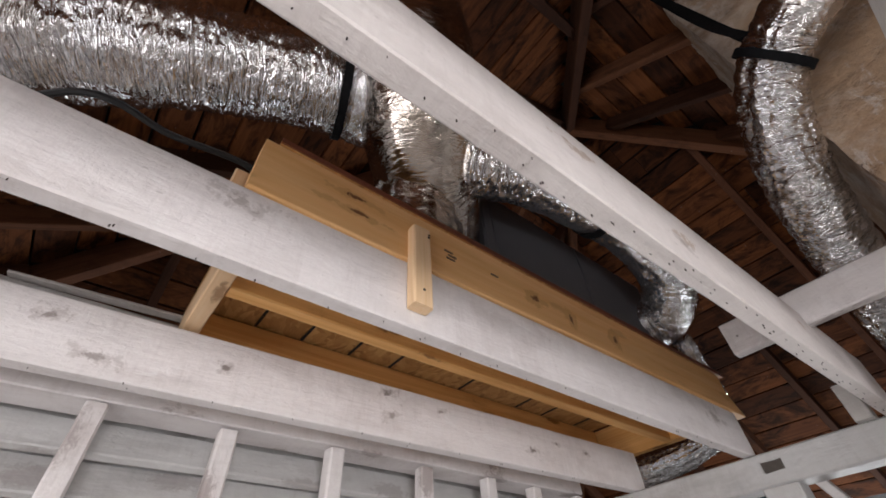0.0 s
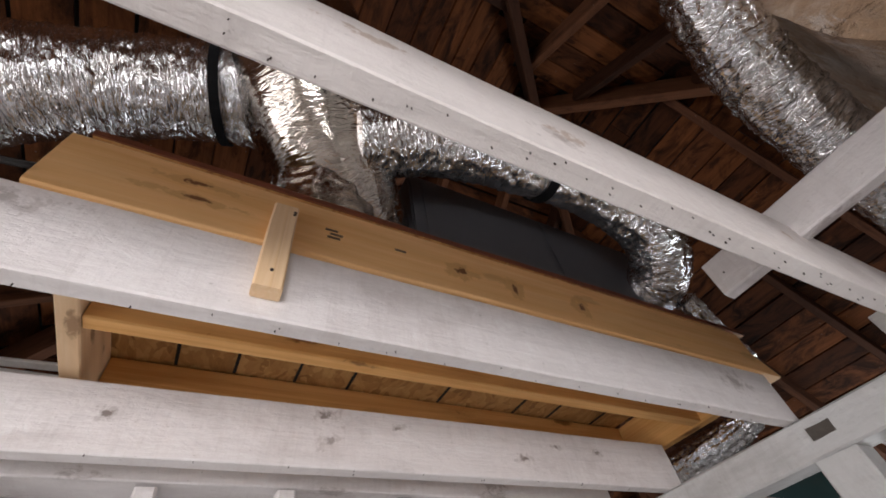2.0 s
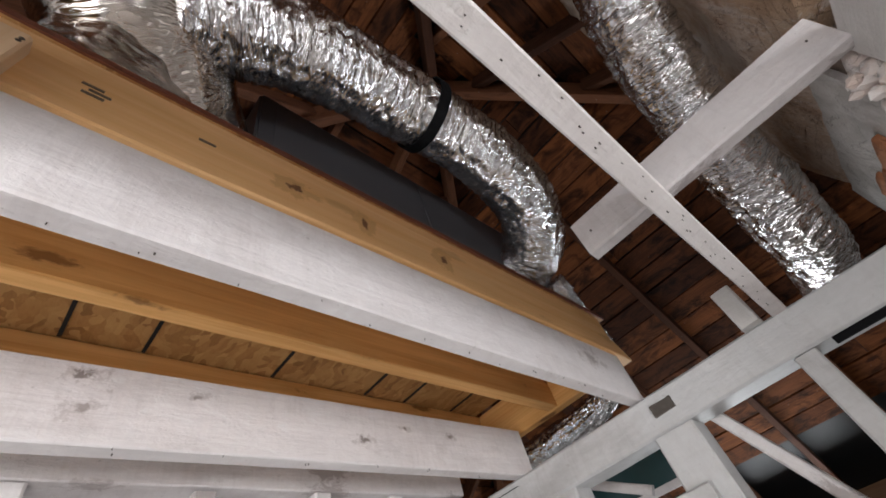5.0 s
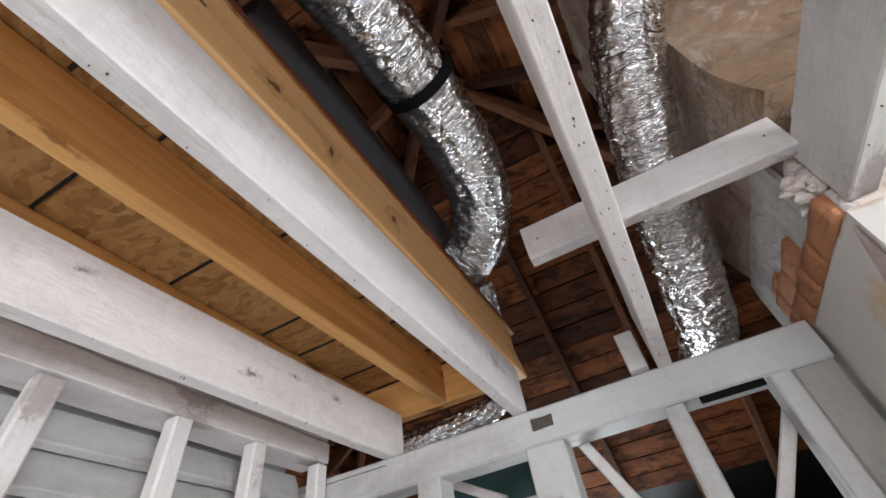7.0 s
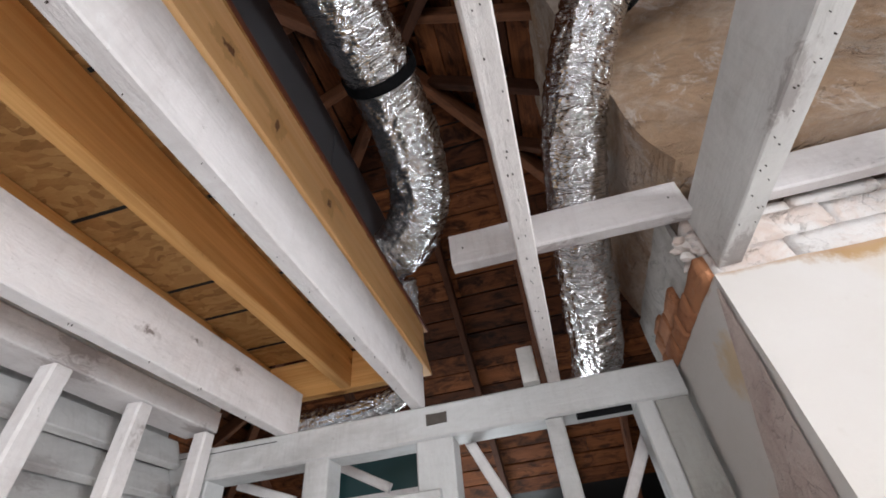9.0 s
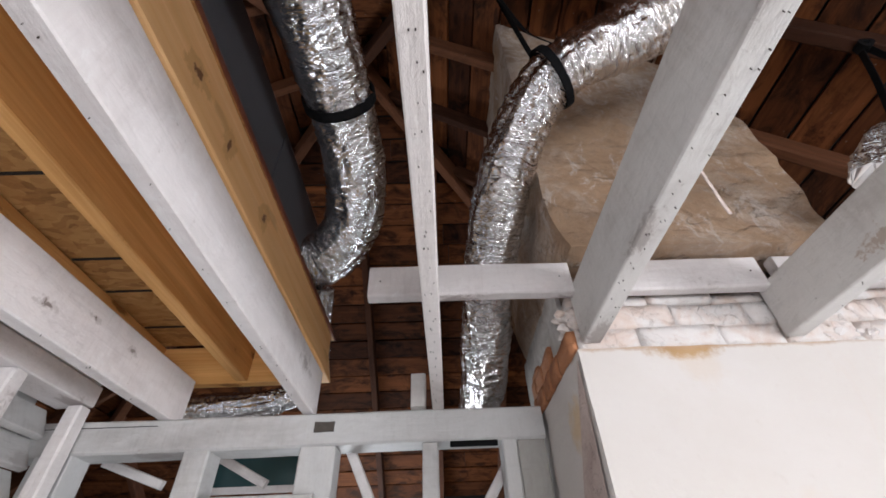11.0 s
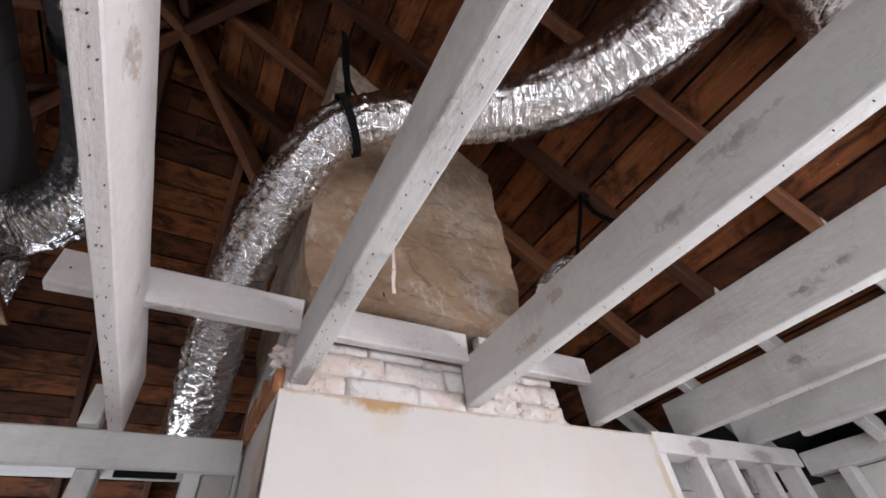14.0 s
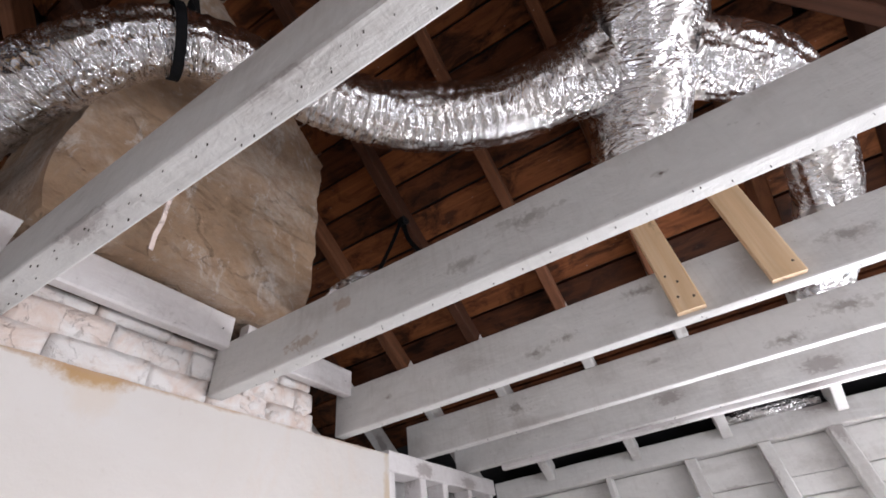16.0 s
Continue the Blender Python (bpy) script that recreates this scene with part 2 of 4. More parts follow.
def foil_material(name, along, strength, crisp, gloss, tint=(0.80, 0.80, 0.82), dust_reflection=(0.60, 0.53, 0.46)):
    """Aluminium foil: mirror-like, with creases gathered across the duct."""
    p = Paint(name, 0.16, 1.0)
    fine = p.noise(p.coords((70 * along, 11, 1), "UV", False), 1.0, 3, 0.5, 1.3)
    broad = p.noise(p.coords((22 * along, 6, 1), "UV", False), 1.0, 2, 0.5, 1.6)
    crease = p.ramp(fine, [(0.42, 0.0), (0.5, 1.0), (0.58, 0.0)])
    fold = p.ramp(broad, [(0.38, 0.0), (0.5, 1.0), (0.62, 0.0)])
    h = p.math("ADD", p.math("MULTIPLY", crease, crisp), p.math("ADD", fold, p.math("MULTIPLY", broad, 1.5)))
    dust = p.noise(p.coords((9, 9, 9), "Object", False), 1.0, 4, 0.6)
    colour = p.mix(p.ramp(dust, [(0.42, 0.0), (0.72, 0.65)]), tint, dust_reflection)
    return p.finish(colour, p.bump(h, strength, 0.0055), p.ramp(dust, [(0.35, gloss), (0.8, gloss + 0.16)]))


FOIL = foil_material("crinkled_foil", 1.7, 0.62, 0.3, 0.13)
# the brown tints paint in reflections of pine and dark roof
FOIL_SHEET = foil_material("smooth_foil_sheet", 0.9, 0.2, 0.5, 0.09, (0.60, 0.56, 0.52), (0.46, 0.37, 0.29))
FOIL_CRUSHED = foil_material("crushed_foil_sheet", 0.55, 0.6, 0.4, 0.2)
FOIL_TAUT = foil_material("taut_foil", 1.6, 0.42, 0.3, 0.17)


def plaster_material():
    p = Paint("cream_plaster", 0.85)
    v = p.coords((1, 1, 1), "Object", False)
    big = p.noise(v, 2.3, 5, 0.6, 0.5)
    fine = p.noise(v, 34, 5, 0.65)
    stain = p.noise(p.coords((3.0, 3.0, 1.1), "Object", False), 1.9, 5, 0.65, 0.8)
    base = p.mix(p.ramp(big, [(0.35, 0.0), (0.72, 0.8)]), (0.65, 0.62, 0.60), (0.60, 0.555, 0.515))
    base = p.mix(p.ramp(stain, [(0.58, 0.0), (0.78, 0.35)]), base, (0.62, 0.47, 0.36))
    base = p.mix(p.ramp(fine, [(0.6, 0.0), (0.8, 0.3)]), base, (0.5, 0.45, 0.4))
    tc = p.tree.nodes.new("ShaderNodeTexCoord")
    for place, size, colour, amount in (((0.235, 2.59, 2.106), (8.5, 8.5, 28), (0.40, 0.22, 0.07), 0.9), ((0.30, 2.59, 2.112), (1.6, 5, 75), (0.42, 0.27, 0.16), 0.75), ((0.25, 2.59, 2.07), (16, 9, 14), (0.58, 0.42, 0.26), 0.22), ((1.0, 2.59, 2.112), (3, 5, 90), (0.40, 0.28, 0.2), 0.7), ((1.235, 2.59, 1.95), (40, 12, 5), (0.50, 0.36, 0.2), 0.6), ((-0.02, 2.70, 1.98), (20, 9, 14), (0.60, 0.42, 0.2), 0.7)):
        m = p.node("ShaderNodeVectorMath")
        m.operation = "SUBTRACT"
        p.put(m.inputs[0], tc.outputs["Object"])
        m.inputs[1].default_value = place
        k = p.node("ShaderNodeVectorMath")
        k.operation = "MULTIPLY"
        p.put(k.inputs[0], m.outputs[0])
        k.inputs[1].default_value = size
        length = p.node("ShaderNodeVectorMath")
        length.operation = "LENGTH"
        p.put(length.inputs[0], k.outputs[0])
        edge = p.math("ADD", length.outputs["Value"], p.math("MULTIPLY", p.noise(v, 26, 6, 0.7), 1.5))
        base = p.mix(p.math("MULTIPLY", p.ramp(p.math("MULTIPLY", edge, 0.6), [(0.68, 1.0), (1.0, 0.0)]), amount), base, colour)
    return p.finish(base, p.bump(p.math("ADD", fine, p.math("MULTIPLY", big, 3.0)), 0.3, 0.006))


def render_material():
    """Old lime render: pale worn patches, tan stains, dark scuffs and hair cracks."""
    p = Paint("rough_chimney_render", 0.92)
    v = p.coords((1, 1, 1), "Object", False)
    big = p.noise(v, 2.6, 8, 0.72, 0.5)
    mid = p.noise(p.coords((7, 7, 11), "Object", False), 1.0, 9, 0.78, 0.6)
    fine = p.noise(v, 30, 6, 0.75, 0.2)
    scuff = p.noise(p.coords((5, 5, 17), "Object", False), 1.0, 7, 0.7, 1.4)
    chalk = p.noise(p.coords((9, 9, 5), "Object", False), 1.0, 8, 0.78, 0.4)
    base = p.mix(p.ramp(big, [(0.38, 0.0), (0.56, 1.0)]), (0.58, 0.485, 0.41), (0.46, 0.31, 0.20))
    base = p.mix(p.ramp(mid, [(0.46, 0.0), (0.62, 0.75)]), base, (0.33, 0.205, 0.125))
    base = p.mix(p.ramp(chalk, [(0.55, 0.0), (0.64, 0.75)]), base, (0.68, 0.615, 0.57))
    base = p.mix(p.ramp(scuff, [(0.61, 0.0), (0.72, 0.55)]), base, (0.20, 0.14, 0.105))
    base = p.mix(p.ramp(fine, [(0.5, 0.0), (0.75, 0.5)]), base, (0.29, 0.225, 0.18))
    crack = p.ramp(p.noise(p.coords((2.2, 2.2, 6), "Object", False), 1.0, 6, 0.62, 0.9), [(0.493, 0.0), (0.5, 1.0), (0.507, 0.0)])
    base = p.mix(p.math("MULTIPLY", p.math("MULTIPLY", crack, p.ramp(chalk, [(0.45, 0.0), (0.55, 1.0)])), 0.2), base, (0.14, 0.10, 0.075))
    relief = p.math("SUBTRACT", p.math("ADD", p.math("ADD", fine, mid), p.math("MULTIPLY", big, 2.0)), crack)
    return p.finish(base, p.bump(relief, 0.75, 0.016))


def brick_material(name, a, b, c):
    p = Paint(name, 0.88)
    v = p.coords((1, 1, 1))
    big = p.noise(v, 9, 5, 0.65, 0.6)
    fine = p.noise(v, 60, 4, 0.7)
    base = p.mix(p.ramp(big, [(0.42, 0.0), (0.62, 1.0)]), a, b)
    base = p.mix(p.ramp(fine, [(0.58, 0.0), (0.78, 0.7)]), base, c)
    line = p.noise(v, 7.5, 5, 0.6, 0.8)
    split = p.ramp(line, [(0.491, 0.0), (0.5, 1.0), (0.509, 0.0)])
    base = p.mix(p.math("MULTIPLY", split, 0.22), base, tuple(0.35 * k for k in c))
    relief = p.math("SUBTRACT", p.math("ADD", fine, p.math("MULTIPLY", big, 1.5)), split)
    return p.finish(base, p.bump(relief, 0.6, 0.008))


def osb_material():
    p = Paint("oriented_strand_board", 0.7)
    v = p.coords((22, 60, 22), "Object", False)
    warp = p.noise(p.coords((9, 9, 9), "Object", False), 1.0, 2)
    swirl = p.node("ShaderNodeTexNoise", Vector=p.coords((6, 6, 6), "Object", False), Scale=1.0, Detail=3.0)
    bend = p.node("ShaderNodeVectorMath")
    bend.operation = "MULTIPLY_ADD"
    p.put(bend.inputs[0], swirl.outputs["Color"])
    bend.inputs[1].default_value = (9, 9, 9)
    p.put(bend.inputs[2], v)
    n = p.node("ShaderNodeTexVoronoi", Vector=bend.outputs[0], Scale=1.0)
    chip = n.outputs["Color"]
    fine = p.noise(p.coords((30, 120, 30), "Object", False), 1.0, 5, 0.6, 1.5)
    tone = p.math("ADD", p.math("MULTIPLY", chip, 0.55), p.math("MULTIPLY", p.math("ADD", fine, warp), 0.3))
    base = p.ramp(tone, [(0.2, (0.20, 0.085, 0.025)), (0.5, (0.42, 0.21, 0.065)), (0.85, (0.58, 0.34, 0.13))])
    return p.finish(base, p.bump(tone, 0.4, 0.004))


def plain(name, colour, rough=0.6, metal=0.0, grain=0.25, scale=30.0, bump=0.15):
    p = Paint(name, rough, metal)
    n = p.noise(p.coords((1, 1, 1)), scale, 5, 0.6)
    b = p.noise(p.coords((1, 1, 1)), scale * 0.12, 4, 0.6)
    base = p.mix(p.ramp(n, [(0.35, 0.0), (0.75, grain)]), colour, tuple(0.55 * c for c in colour))
    base = p.mix(p.ramp(b, [(0.4, 0.0), (0.75, grain)]), base, tuple(0.65 * c for c in colour))
    return p.finish(base, p.bump(n, bump, 0.004))


PLASTER = plaster_material()
SEALED = plain("red_brown_edge_sealer", (0.20, 0.055, 0.022), 0.7, 0, 0.5, 40, 0.3)
RENDER = render_material()
BRICK_WHITE = brick_material("whitewashed_brick", (0.74, 0.705, 0.69), (0.66, 0.54, 0.48), (0.50, 0.40, 0.35))
BRICK_RED = brick_material("bare_orange_brick", (0.46, 0.20, 0.095), (0.38, 0.15, 0.07), (0.48, 0.30, 0.19))
BRICK_PINK = brick_material("worn_pink_render", (0.54, 0.44, 0.40), (0.42, 0.32, 0.29), (0.62, 0.57, 0.54))
LIME = brick_material("grey_lime_wash", (0.52, 0.50, 0.48), (0.40, 0.375, 0.35), (0.30, 0.27, 0.25))
MORTAR = brick_material("old_mortar", (0.30, 0.23, 0.19), (0.20, 0.14, 0.11), (0.12, 0.09, 0.08))
OSB = osb_material()
TEAL = plain("dark_teal_glass", (0.03, 0.075, 0.08), 0.08, 0, 0.3, 4, 0.02)
BLACK_STRAP = plain("black_webbing", (0.006, 0.006, 0.007), 0.9, 0, 0.3, 120, 0.3)
BLACK_STRAP.node_tree.nodes["Principled BSDF"].inputs["Specular IOR Level"].default_value = 0.15
CABINET = plain("dark_grey_sheet_metal", (0.105, 0.108, 0.122), 0.5, 0.2, 0.2, 9, 0.05)
WEATHERED = painted_wood("worn_grey_timber", (0.36, 0.35, 0.33), (0.16, 0.145, 0.13), 0.9, 0.6)
# splintered wood, darkened to stand for the shade inside the mortise
HOLLOW = plain("splintered_wood_in_shade", (0.085, 0.072, 0.062), 0.9, 0, 0.7, 60, 0.6)
CABLE = plain("black_cable", (0.01, 0.01, 0.011), 0.5)
NAIL = plain("rusty_nail", (0.05, 0.035, 0.03), 0.6, 0.4)
STAMP = plain("faded_stamp_ink", (0.16, 0.11, 0.07), 0.8)
INK = plain("black_marker", (0.012, 0.012, 0.012), 0.8)
FLOOR_WOOD = raw_wood("worn_floorboards", (0.36, 0.33, 0.31), (0.27, 0.24, 0.22), (0.12, 0.08, 0.05), 0.4)
OUTER_WALL = plain("pale_wall_paint", (0.66, 0.65, 0.63), 0.8, 0, 0.2, 6, 0.1)
DARK_WALL = raw_wood("dark_far_boards", (0.2, 0.11, 0.06), (0.12, 0.06, 0.03), (0.04, 0.02, 0.01), 0.4)

# ---- builders ----


def part(name, mesh, material, parent=None, label="", m=None, smooth=False):
    """Links a mesh or bmesh as one object, under a parent if one is given, with its pose in the world."""
    if isinstance(mesh, bmesh.types.BMesh):
        data = bpy.data.meshes.new(name)
        mesh.to_mesh(data)
        mesh.free()
    else:
        data = mesh
    if not data.materials:
        data.materials.append(material)
    if smooth:
        data.polygons.foreach_set("use_smooth", [True] * len(data.polygons))
        data.set_sharp_from_angle(angle=radians(42))
    ob = new(name, data)
    m = m or Matrix()
    if parent is not None:
        ob.parent = parent
        m = world_of(parent).inverted() @ m
    ob.matrix_basis = m
    if label:
        ob["label"] = label
    return ob


def world_of(ob):
    m = ob.matrix_basis.copy()
    while ob.parent is not None:
        ob = ob.parent
        m = ob.matrix_basis @ m
    return m


def thing(name, place=(0, 0, 0), label="", category="", group="", kind=""):
    ob = new(name)
    ob.empty_display_size = 0.05
    ob.matrix_basis = Matrix.Translation(place)
    return tagged(ob, label, category, group, kind)


def stick(length, width, height, chamfer=0.004, wobble=0.0015, step=0.08, seed=0, taper=0.0):
    """A timber along local X, centred, with worn edges and slightly uneven faces. taper cuts the top of the far end back."""
    bm = bmesh.new()
    n = max(1, round(length / step))
    w, h, c = width / 2, height / 2, min(chamfer, width / 4, height / 4)
    ring = [(-w + c, -h), (w - c, -h), (w, -h + c), (w, h - c), (w - c, h), (-w + c, h), (-w, h - c), (-w, -h + c)]
    rows = []
    for i in range(n + 1):
        x = -length / 2 + length * i / n
        row = []
        for k, (y, z) in enumerate(ring):
            d = noise.noise_vector((x * 5 + seed * 7.3, y * 30, z * 30 + seed)) * wobble
            b = noise.noise_vector((x * 1.1 + seed * 3.1, 0.5, seed * 1.7)) * wobble * 1.5
            cut = taper * (z + h) / height if i == n else 0.0
            row.append(bm.verts.new((x - cut + (d.x if 0 < i < n else d.x * 0.6), y + d.y + b.y, z + d.z + b.z)))
        rows.append(row)
    for a, b in zip(rows, rows[1:]):
        for k in range(8):
            bm.faces.new((a[k], b[k], b[(k + 1) % 8], a[(k + 1) % 8]))
    bm.faces.new(rows[0])
    bm.faces.new(rows[-1][::-1])
    bmesh.ops.recalc_face_normals(bm, faces=bm.faces)
    return bm


def axes_pose(p0, p1, up=(0, 0, 1)):
    """The pose at the middle of p0..p1 with local X along it and local Z as near to up as can be."""
    a, b = Vector(p0), Vector(p1)
    x = (b - a).normalized()
    y = Vector(up).cross(x).normalized()
    z = x.cross(y)
    m = Matrix((x, y, z)).transposed().to_4x4()
    m.translation = (a + b) / 2
    return m


SEED = [0]


def timber(name, p0, p1, width, height, material, parent=None, label="", up=(0, 0, 1), chamfer=0.004, wobble=0.0015, step=0.08, taper=0.0):
    """A timber whose middle line runs from p0 to p1."""
    SEED[0] += 1
    length = (Vector(p1) - Vector(p0)).length
    bm = stick(length, width, height, chamfer, wobble, step, SEED[0], taper)
    return part(name, bm, material, parent, label, axes_pose(p0, p1, up))


def box_timber(name, x0, x1, y0, y1, z0, z1, material, parent=None, label="", **more):
    """A timber that fills a box; the grain runs along its longest side."""
    c = ((x0 + x1) / 2, (y0 + y1) / 2, (z0 + z1) / 2)
    size = (x1 - x0, y1 - y0, z1 - z0)
    k = size.index(max(size))
    p0, p1 = list(c), list(c)
    p0[k], p1[k] = (x0, y0, z0)[k], (x1, y1, z1)[k]
    if k == 2:
        return timber(name, p0, p1, size[1], size[0], material, parent, label, up=(1, 0, 0), **more)
    return timber(name, p0, p1, size[1 - k], size[2], material, parent, label, **more)


def slab(x0, x1, y0, y1, z0, z1, cell=0.0, rough=0.0, seed=0, bevel=0.0):
    """A box mesh, cut into cells and roughened where asked."""
    bm = bmesh.new()
    bmesh.ops.create_cube(bm, size=1.0)
    bm.transform(Matrix.LocRotScale(((x0 + x1) / 2, (y0 + y1) / 2, (z0 + z1) / 2), None, (x1 - x0, y1 - y0, z1 - z0)))
    if bevel:
        bmesh.ops.bevel(bm, geom=list(bm.edges), offset=bevel, segments=2, affect="EDGES")
    if cell:
        for k, (lo, hi) in enumerate(((x0, x1), (y0, y1), (z0, z1))):
            for i in range(1, round((hi - lo) / cell)):
                at, no = [0, 0, 0], [0, 0, 0]
                at[k], no[k] = lo + (hi - lo) * i / round((hi - lo) / cell), 1
                bmesh.ops.bisect_plane(bm, geom=list(bm.verts) + list(bm.edges) + list(bm.faces), plane_co=at, plane_no=no)
        bm.normal_update()
        for v in bm.verts:
            q = v.co * 9 + Vector((seed, 0, 0))
            v.co += v.normal * rough * (noise.noise(q) + 0.5 * noise.noise(q * 2.7))
    return bm


def spline(points, step):
    """Points along a smooth line through the given ones."""
    p = [Vector(q) for q in points]
    p = [p[0] * 2 - p[1]] + p + [p[-1] * 2 - p[-2]]
    out = []
    for a, b, c, d in zip(p, p[1:], p[2:], p[3:]):
        n = max(2, round((c - b).length / step))
        for i in range(n):
            t = i / n
            out.append(0.5 * (2 * b + (c - a) * t + (2 * a - 5 * b + 4 * c - d) * t * t + (3 * b - a - 3 * c + d) * t ** 3))
    out.append(p[-2])
    return out


def frames_along(line):
    side = None
    for i, q in enumerate(line):
        ahead = (line[min(i + 1, len(line) - 1)] - line[max(i - 1, 0)]).normalized()
        if side is None:
            side = ahead.orthogonal().normalized()
        side = (side - ahead * side.dot(ahead)).normalized()
        yield q, ahead, side, ahead.cross(side)


def tube(points, radii, step=0.0048, around=64, crumple=0.007, seed=0, squash=1.0, span=(0.0, 1.0), facet=1.0, coil=1.0):
    """A foil sleeve round a line: gathered by its coil, dented and crushed into many small flat facets."""
    line = spline(points, step)
    rng = random.Random(seed * 101 + 7)
    bm = bmesh.new()
    uv = bm.loops.layers.uv.new("sleeve")
    rows, s, last = [], 0.0, line[0]
    count = len(line) - 1
    for i, (q, ahead, side, other) in enumerate(frames_along(line)):
        s += (q - last).length
        last = q
        f = i / count * (len(radii) - 1)
        k = min(int(f), len(radii) - 2)
        r = radii[k] + (radii[k + 1] - radii[k]) * (f - k)
        if not span[0] <= i / count <= span[1]:
            continue
        row = []
        shift = 0.5 * (i % 2)
        for j in range(around):
            a = 2 * math.pi * (j + shift + facet * rng.uniform(-0.28, 0.28)) / around
            u = side * math.cos(a) + other * math.sin(a) * squash
            d = 0.55 * coil * noise.noise((s * 75 + seed, math.cos(a) * 3.2, math.sin(a) * 3.2))
            d += 1.3 * noise.noise((s * 11 + seed * 2, math.cos(a) * 3.0, math.sin(a) * 3.0 + 9))
            d += 0.30 * coil * math.sin(s * 2 * math.pi / 0.034 + 3.5 * noise.noise((s * 6, math.cos(a) * 1.5, math.sin(a) * 1.5 + seed)))
            d -= 0.7 * abs(noise.noise((s * (24 if coil else 9), math.cos(a) * 5 + seed, math.sin(a) * 5)))
            d += facet * rng.uniform(-0.13, 0.13)
            along = ahead * (step * facet * rng.uniform(-0.25, 0.25) + crumple * 0.4 * noise.noise((s * 30, a * 2, seed + 4)))
            row.append((bm.verts.new(q + u * (r + crumple * d) + along), (s, a * r)))
        rows.append((row, shift))
    for (a, odd), (b, _) in zip(rows, rows[1:]):
        for j in range(around):
            k = (j + 1) % around
            tris = ((a[j], b[j], a[k]), (b[j], b[k], a[k])) if odd == 0.0 else ((a[j], b[j], b[k]), (a[j], b[k], a[k]))
            wrap = 2 * math.pi * radii[0] if k == 0 else 0.0
            for tri in tris:
                face = bm.faces.new([v for v, _ in tri])
                for loop, (v, (su, sv)) in zip(face.loops, tri):
                    loop[uv].uv = (su, sv + (wrap if k == 0 and sv < 0.2 * wrap else 0.0))
    bm.faces.new([v for v, _ in rows[0][0]][::-1])
    bm.faces.new([v for v, _ in rows[-1][0]])
    return bm


def band(centre, axis, radius, width, thick=0.004):
    """A strap round a duct."""
    bm = bmesh.new()
    z = Vector(axis).normalized()
    x = z.orthogonal().normalized()
    y = z.cross(x)
    n, rings = 40, []
    for j in range(n):
        a = 2 * math.pi * j / n
        u = x * math.cos(a) + y * math.sin(a)
        wave = 0.002 * math.sin(3 * a)
        rings.append([bm.verts.new(Vector(centre) + u * (r + wave) + z * h) for r, h in
                      ((radius, -width / 2), (radius + thick, -width / 2), (radius + thick, width / 2), (radius, width / 2))])
    for j in range(n):
        a, b = rings[j], rings[(j + 1) % n]
        for k in range(4):
            bm.faces.new((a[k], b[k], b[(k + 1) % 4], a[(k + 1) % 4]))
    return bm


def ribbon(points, width, thick, across, step=0.03):
    """A flat strap along a line; across is the direction of its width."""
    line = spline(points, step)
    bm = bmesh.new()
    rows = []
    for i, q in enumerate(line):
        ahead = (line[min(i + 1, len(line) - 1)] - line[max(i - 1, 0)]).normalized()
        w = (Vector(across) - ahead * ahead.dot(Vector(across))).normalized()
        n = ahead.cross(w)
        rows.append([bm.verts.new(q + w * a * width / 2 + n * b * thick / 2) for a, b in ((-1, -1), (1, -1), (1, 1), (-1, 1))])
    for a, b in zip(rows, rows[1:]):
        for k in range(4):
            bm.faces.new((a[k], b[k], b[(k + 1) % 4], a[(k + 1) % 4]))
    bm.faces.new(rows[0][::-1])
    bm.faces.new(rows[-1])
    return bm


def cord(points, radius, around=8, step=0.02):
    line = spline(points, step)
    bm = bmesh.new()
    rows = []
    for q, ahead, side, other in frames_along(line):
        rows.append([bm.verts.new(q + (side * math.cos(2 * math.pi * j / around) + other * math.sin(2 * math.pi * j / around)) * radius) for j in range(around)])
    for a, b in zip(rows, rows[1:]):
        for j in range(around):
            bm.faces.new((a[j], b[j], b[(j + 1) % around], a[(j + 1) % around]))
    bm.faces.new(rows[0][::-1])
    bm.faces.new(rows[-1])
    return bm


# ---- the room's shell ----
ZJ = 2.13                      # underside of the ceiling joists
X_L, X_R, Y_B, Y_F = -3.8, 2.2, -0.82, 5.85

floor = part("floor", slab(X_L, X_R + 0.1, Y_B - 0.1, Y_F, -0.1, 0.0), FLOOR_WOOD)
tagged(floor, "worn bare wooden floorboards of the gutted room", "floor", kind="structure")


def wall_with_window(name, axis, at, thick, lo, hi, top, win, label, material=OUTER_WALL):
    """A wall across an axis with one window opening that goes through it."""
    w = thing(name, (0, 0, 0), label, "wall", kind="structure")
    a, b = sorted((at, at + thick))
    for l0, l1, z0, z1 in ((lo, win[0], 0, top), (win[1], hi, 0, top), (win[0], win[1], 0, win[2]), (win[0], win[1], win[3], top)):
        bm = slab(a, b, l0, l1, z0, z1) if axis == "x" else slab(l0, l1, a, b, z0, z1)
        part("wall_section", bm, material, w)
    return w


wall_right = wall_with_window("wall_right", "x", X_R + 0.09, 0.1, Y_B, 1.45, 2.0, (0.05, 1.25, 0.8, 1.725), "pale painted outer wall with two window openings")
for y0, y1, z0, z1 in ((1.45, 1.63, 0, 2.0), (2.10, Y_F, 0, 2.0), (1.63, 2.10, 0, 0.8), (1.63, 2.10, 1.89, 2.0)):
    part("wall_section", slab(X_R + 0.09, X_R + 0.19, y0, y1, z0, z1), OUTER_WALL, wall_right)
wall_with_window("wall_rear", "y", Y_B, -0.1, X_L, X_R + 0.19, 2.0, (-0.9, 1.3, 0.75, 1.92), "pale painted rear wall with a wide window opening")
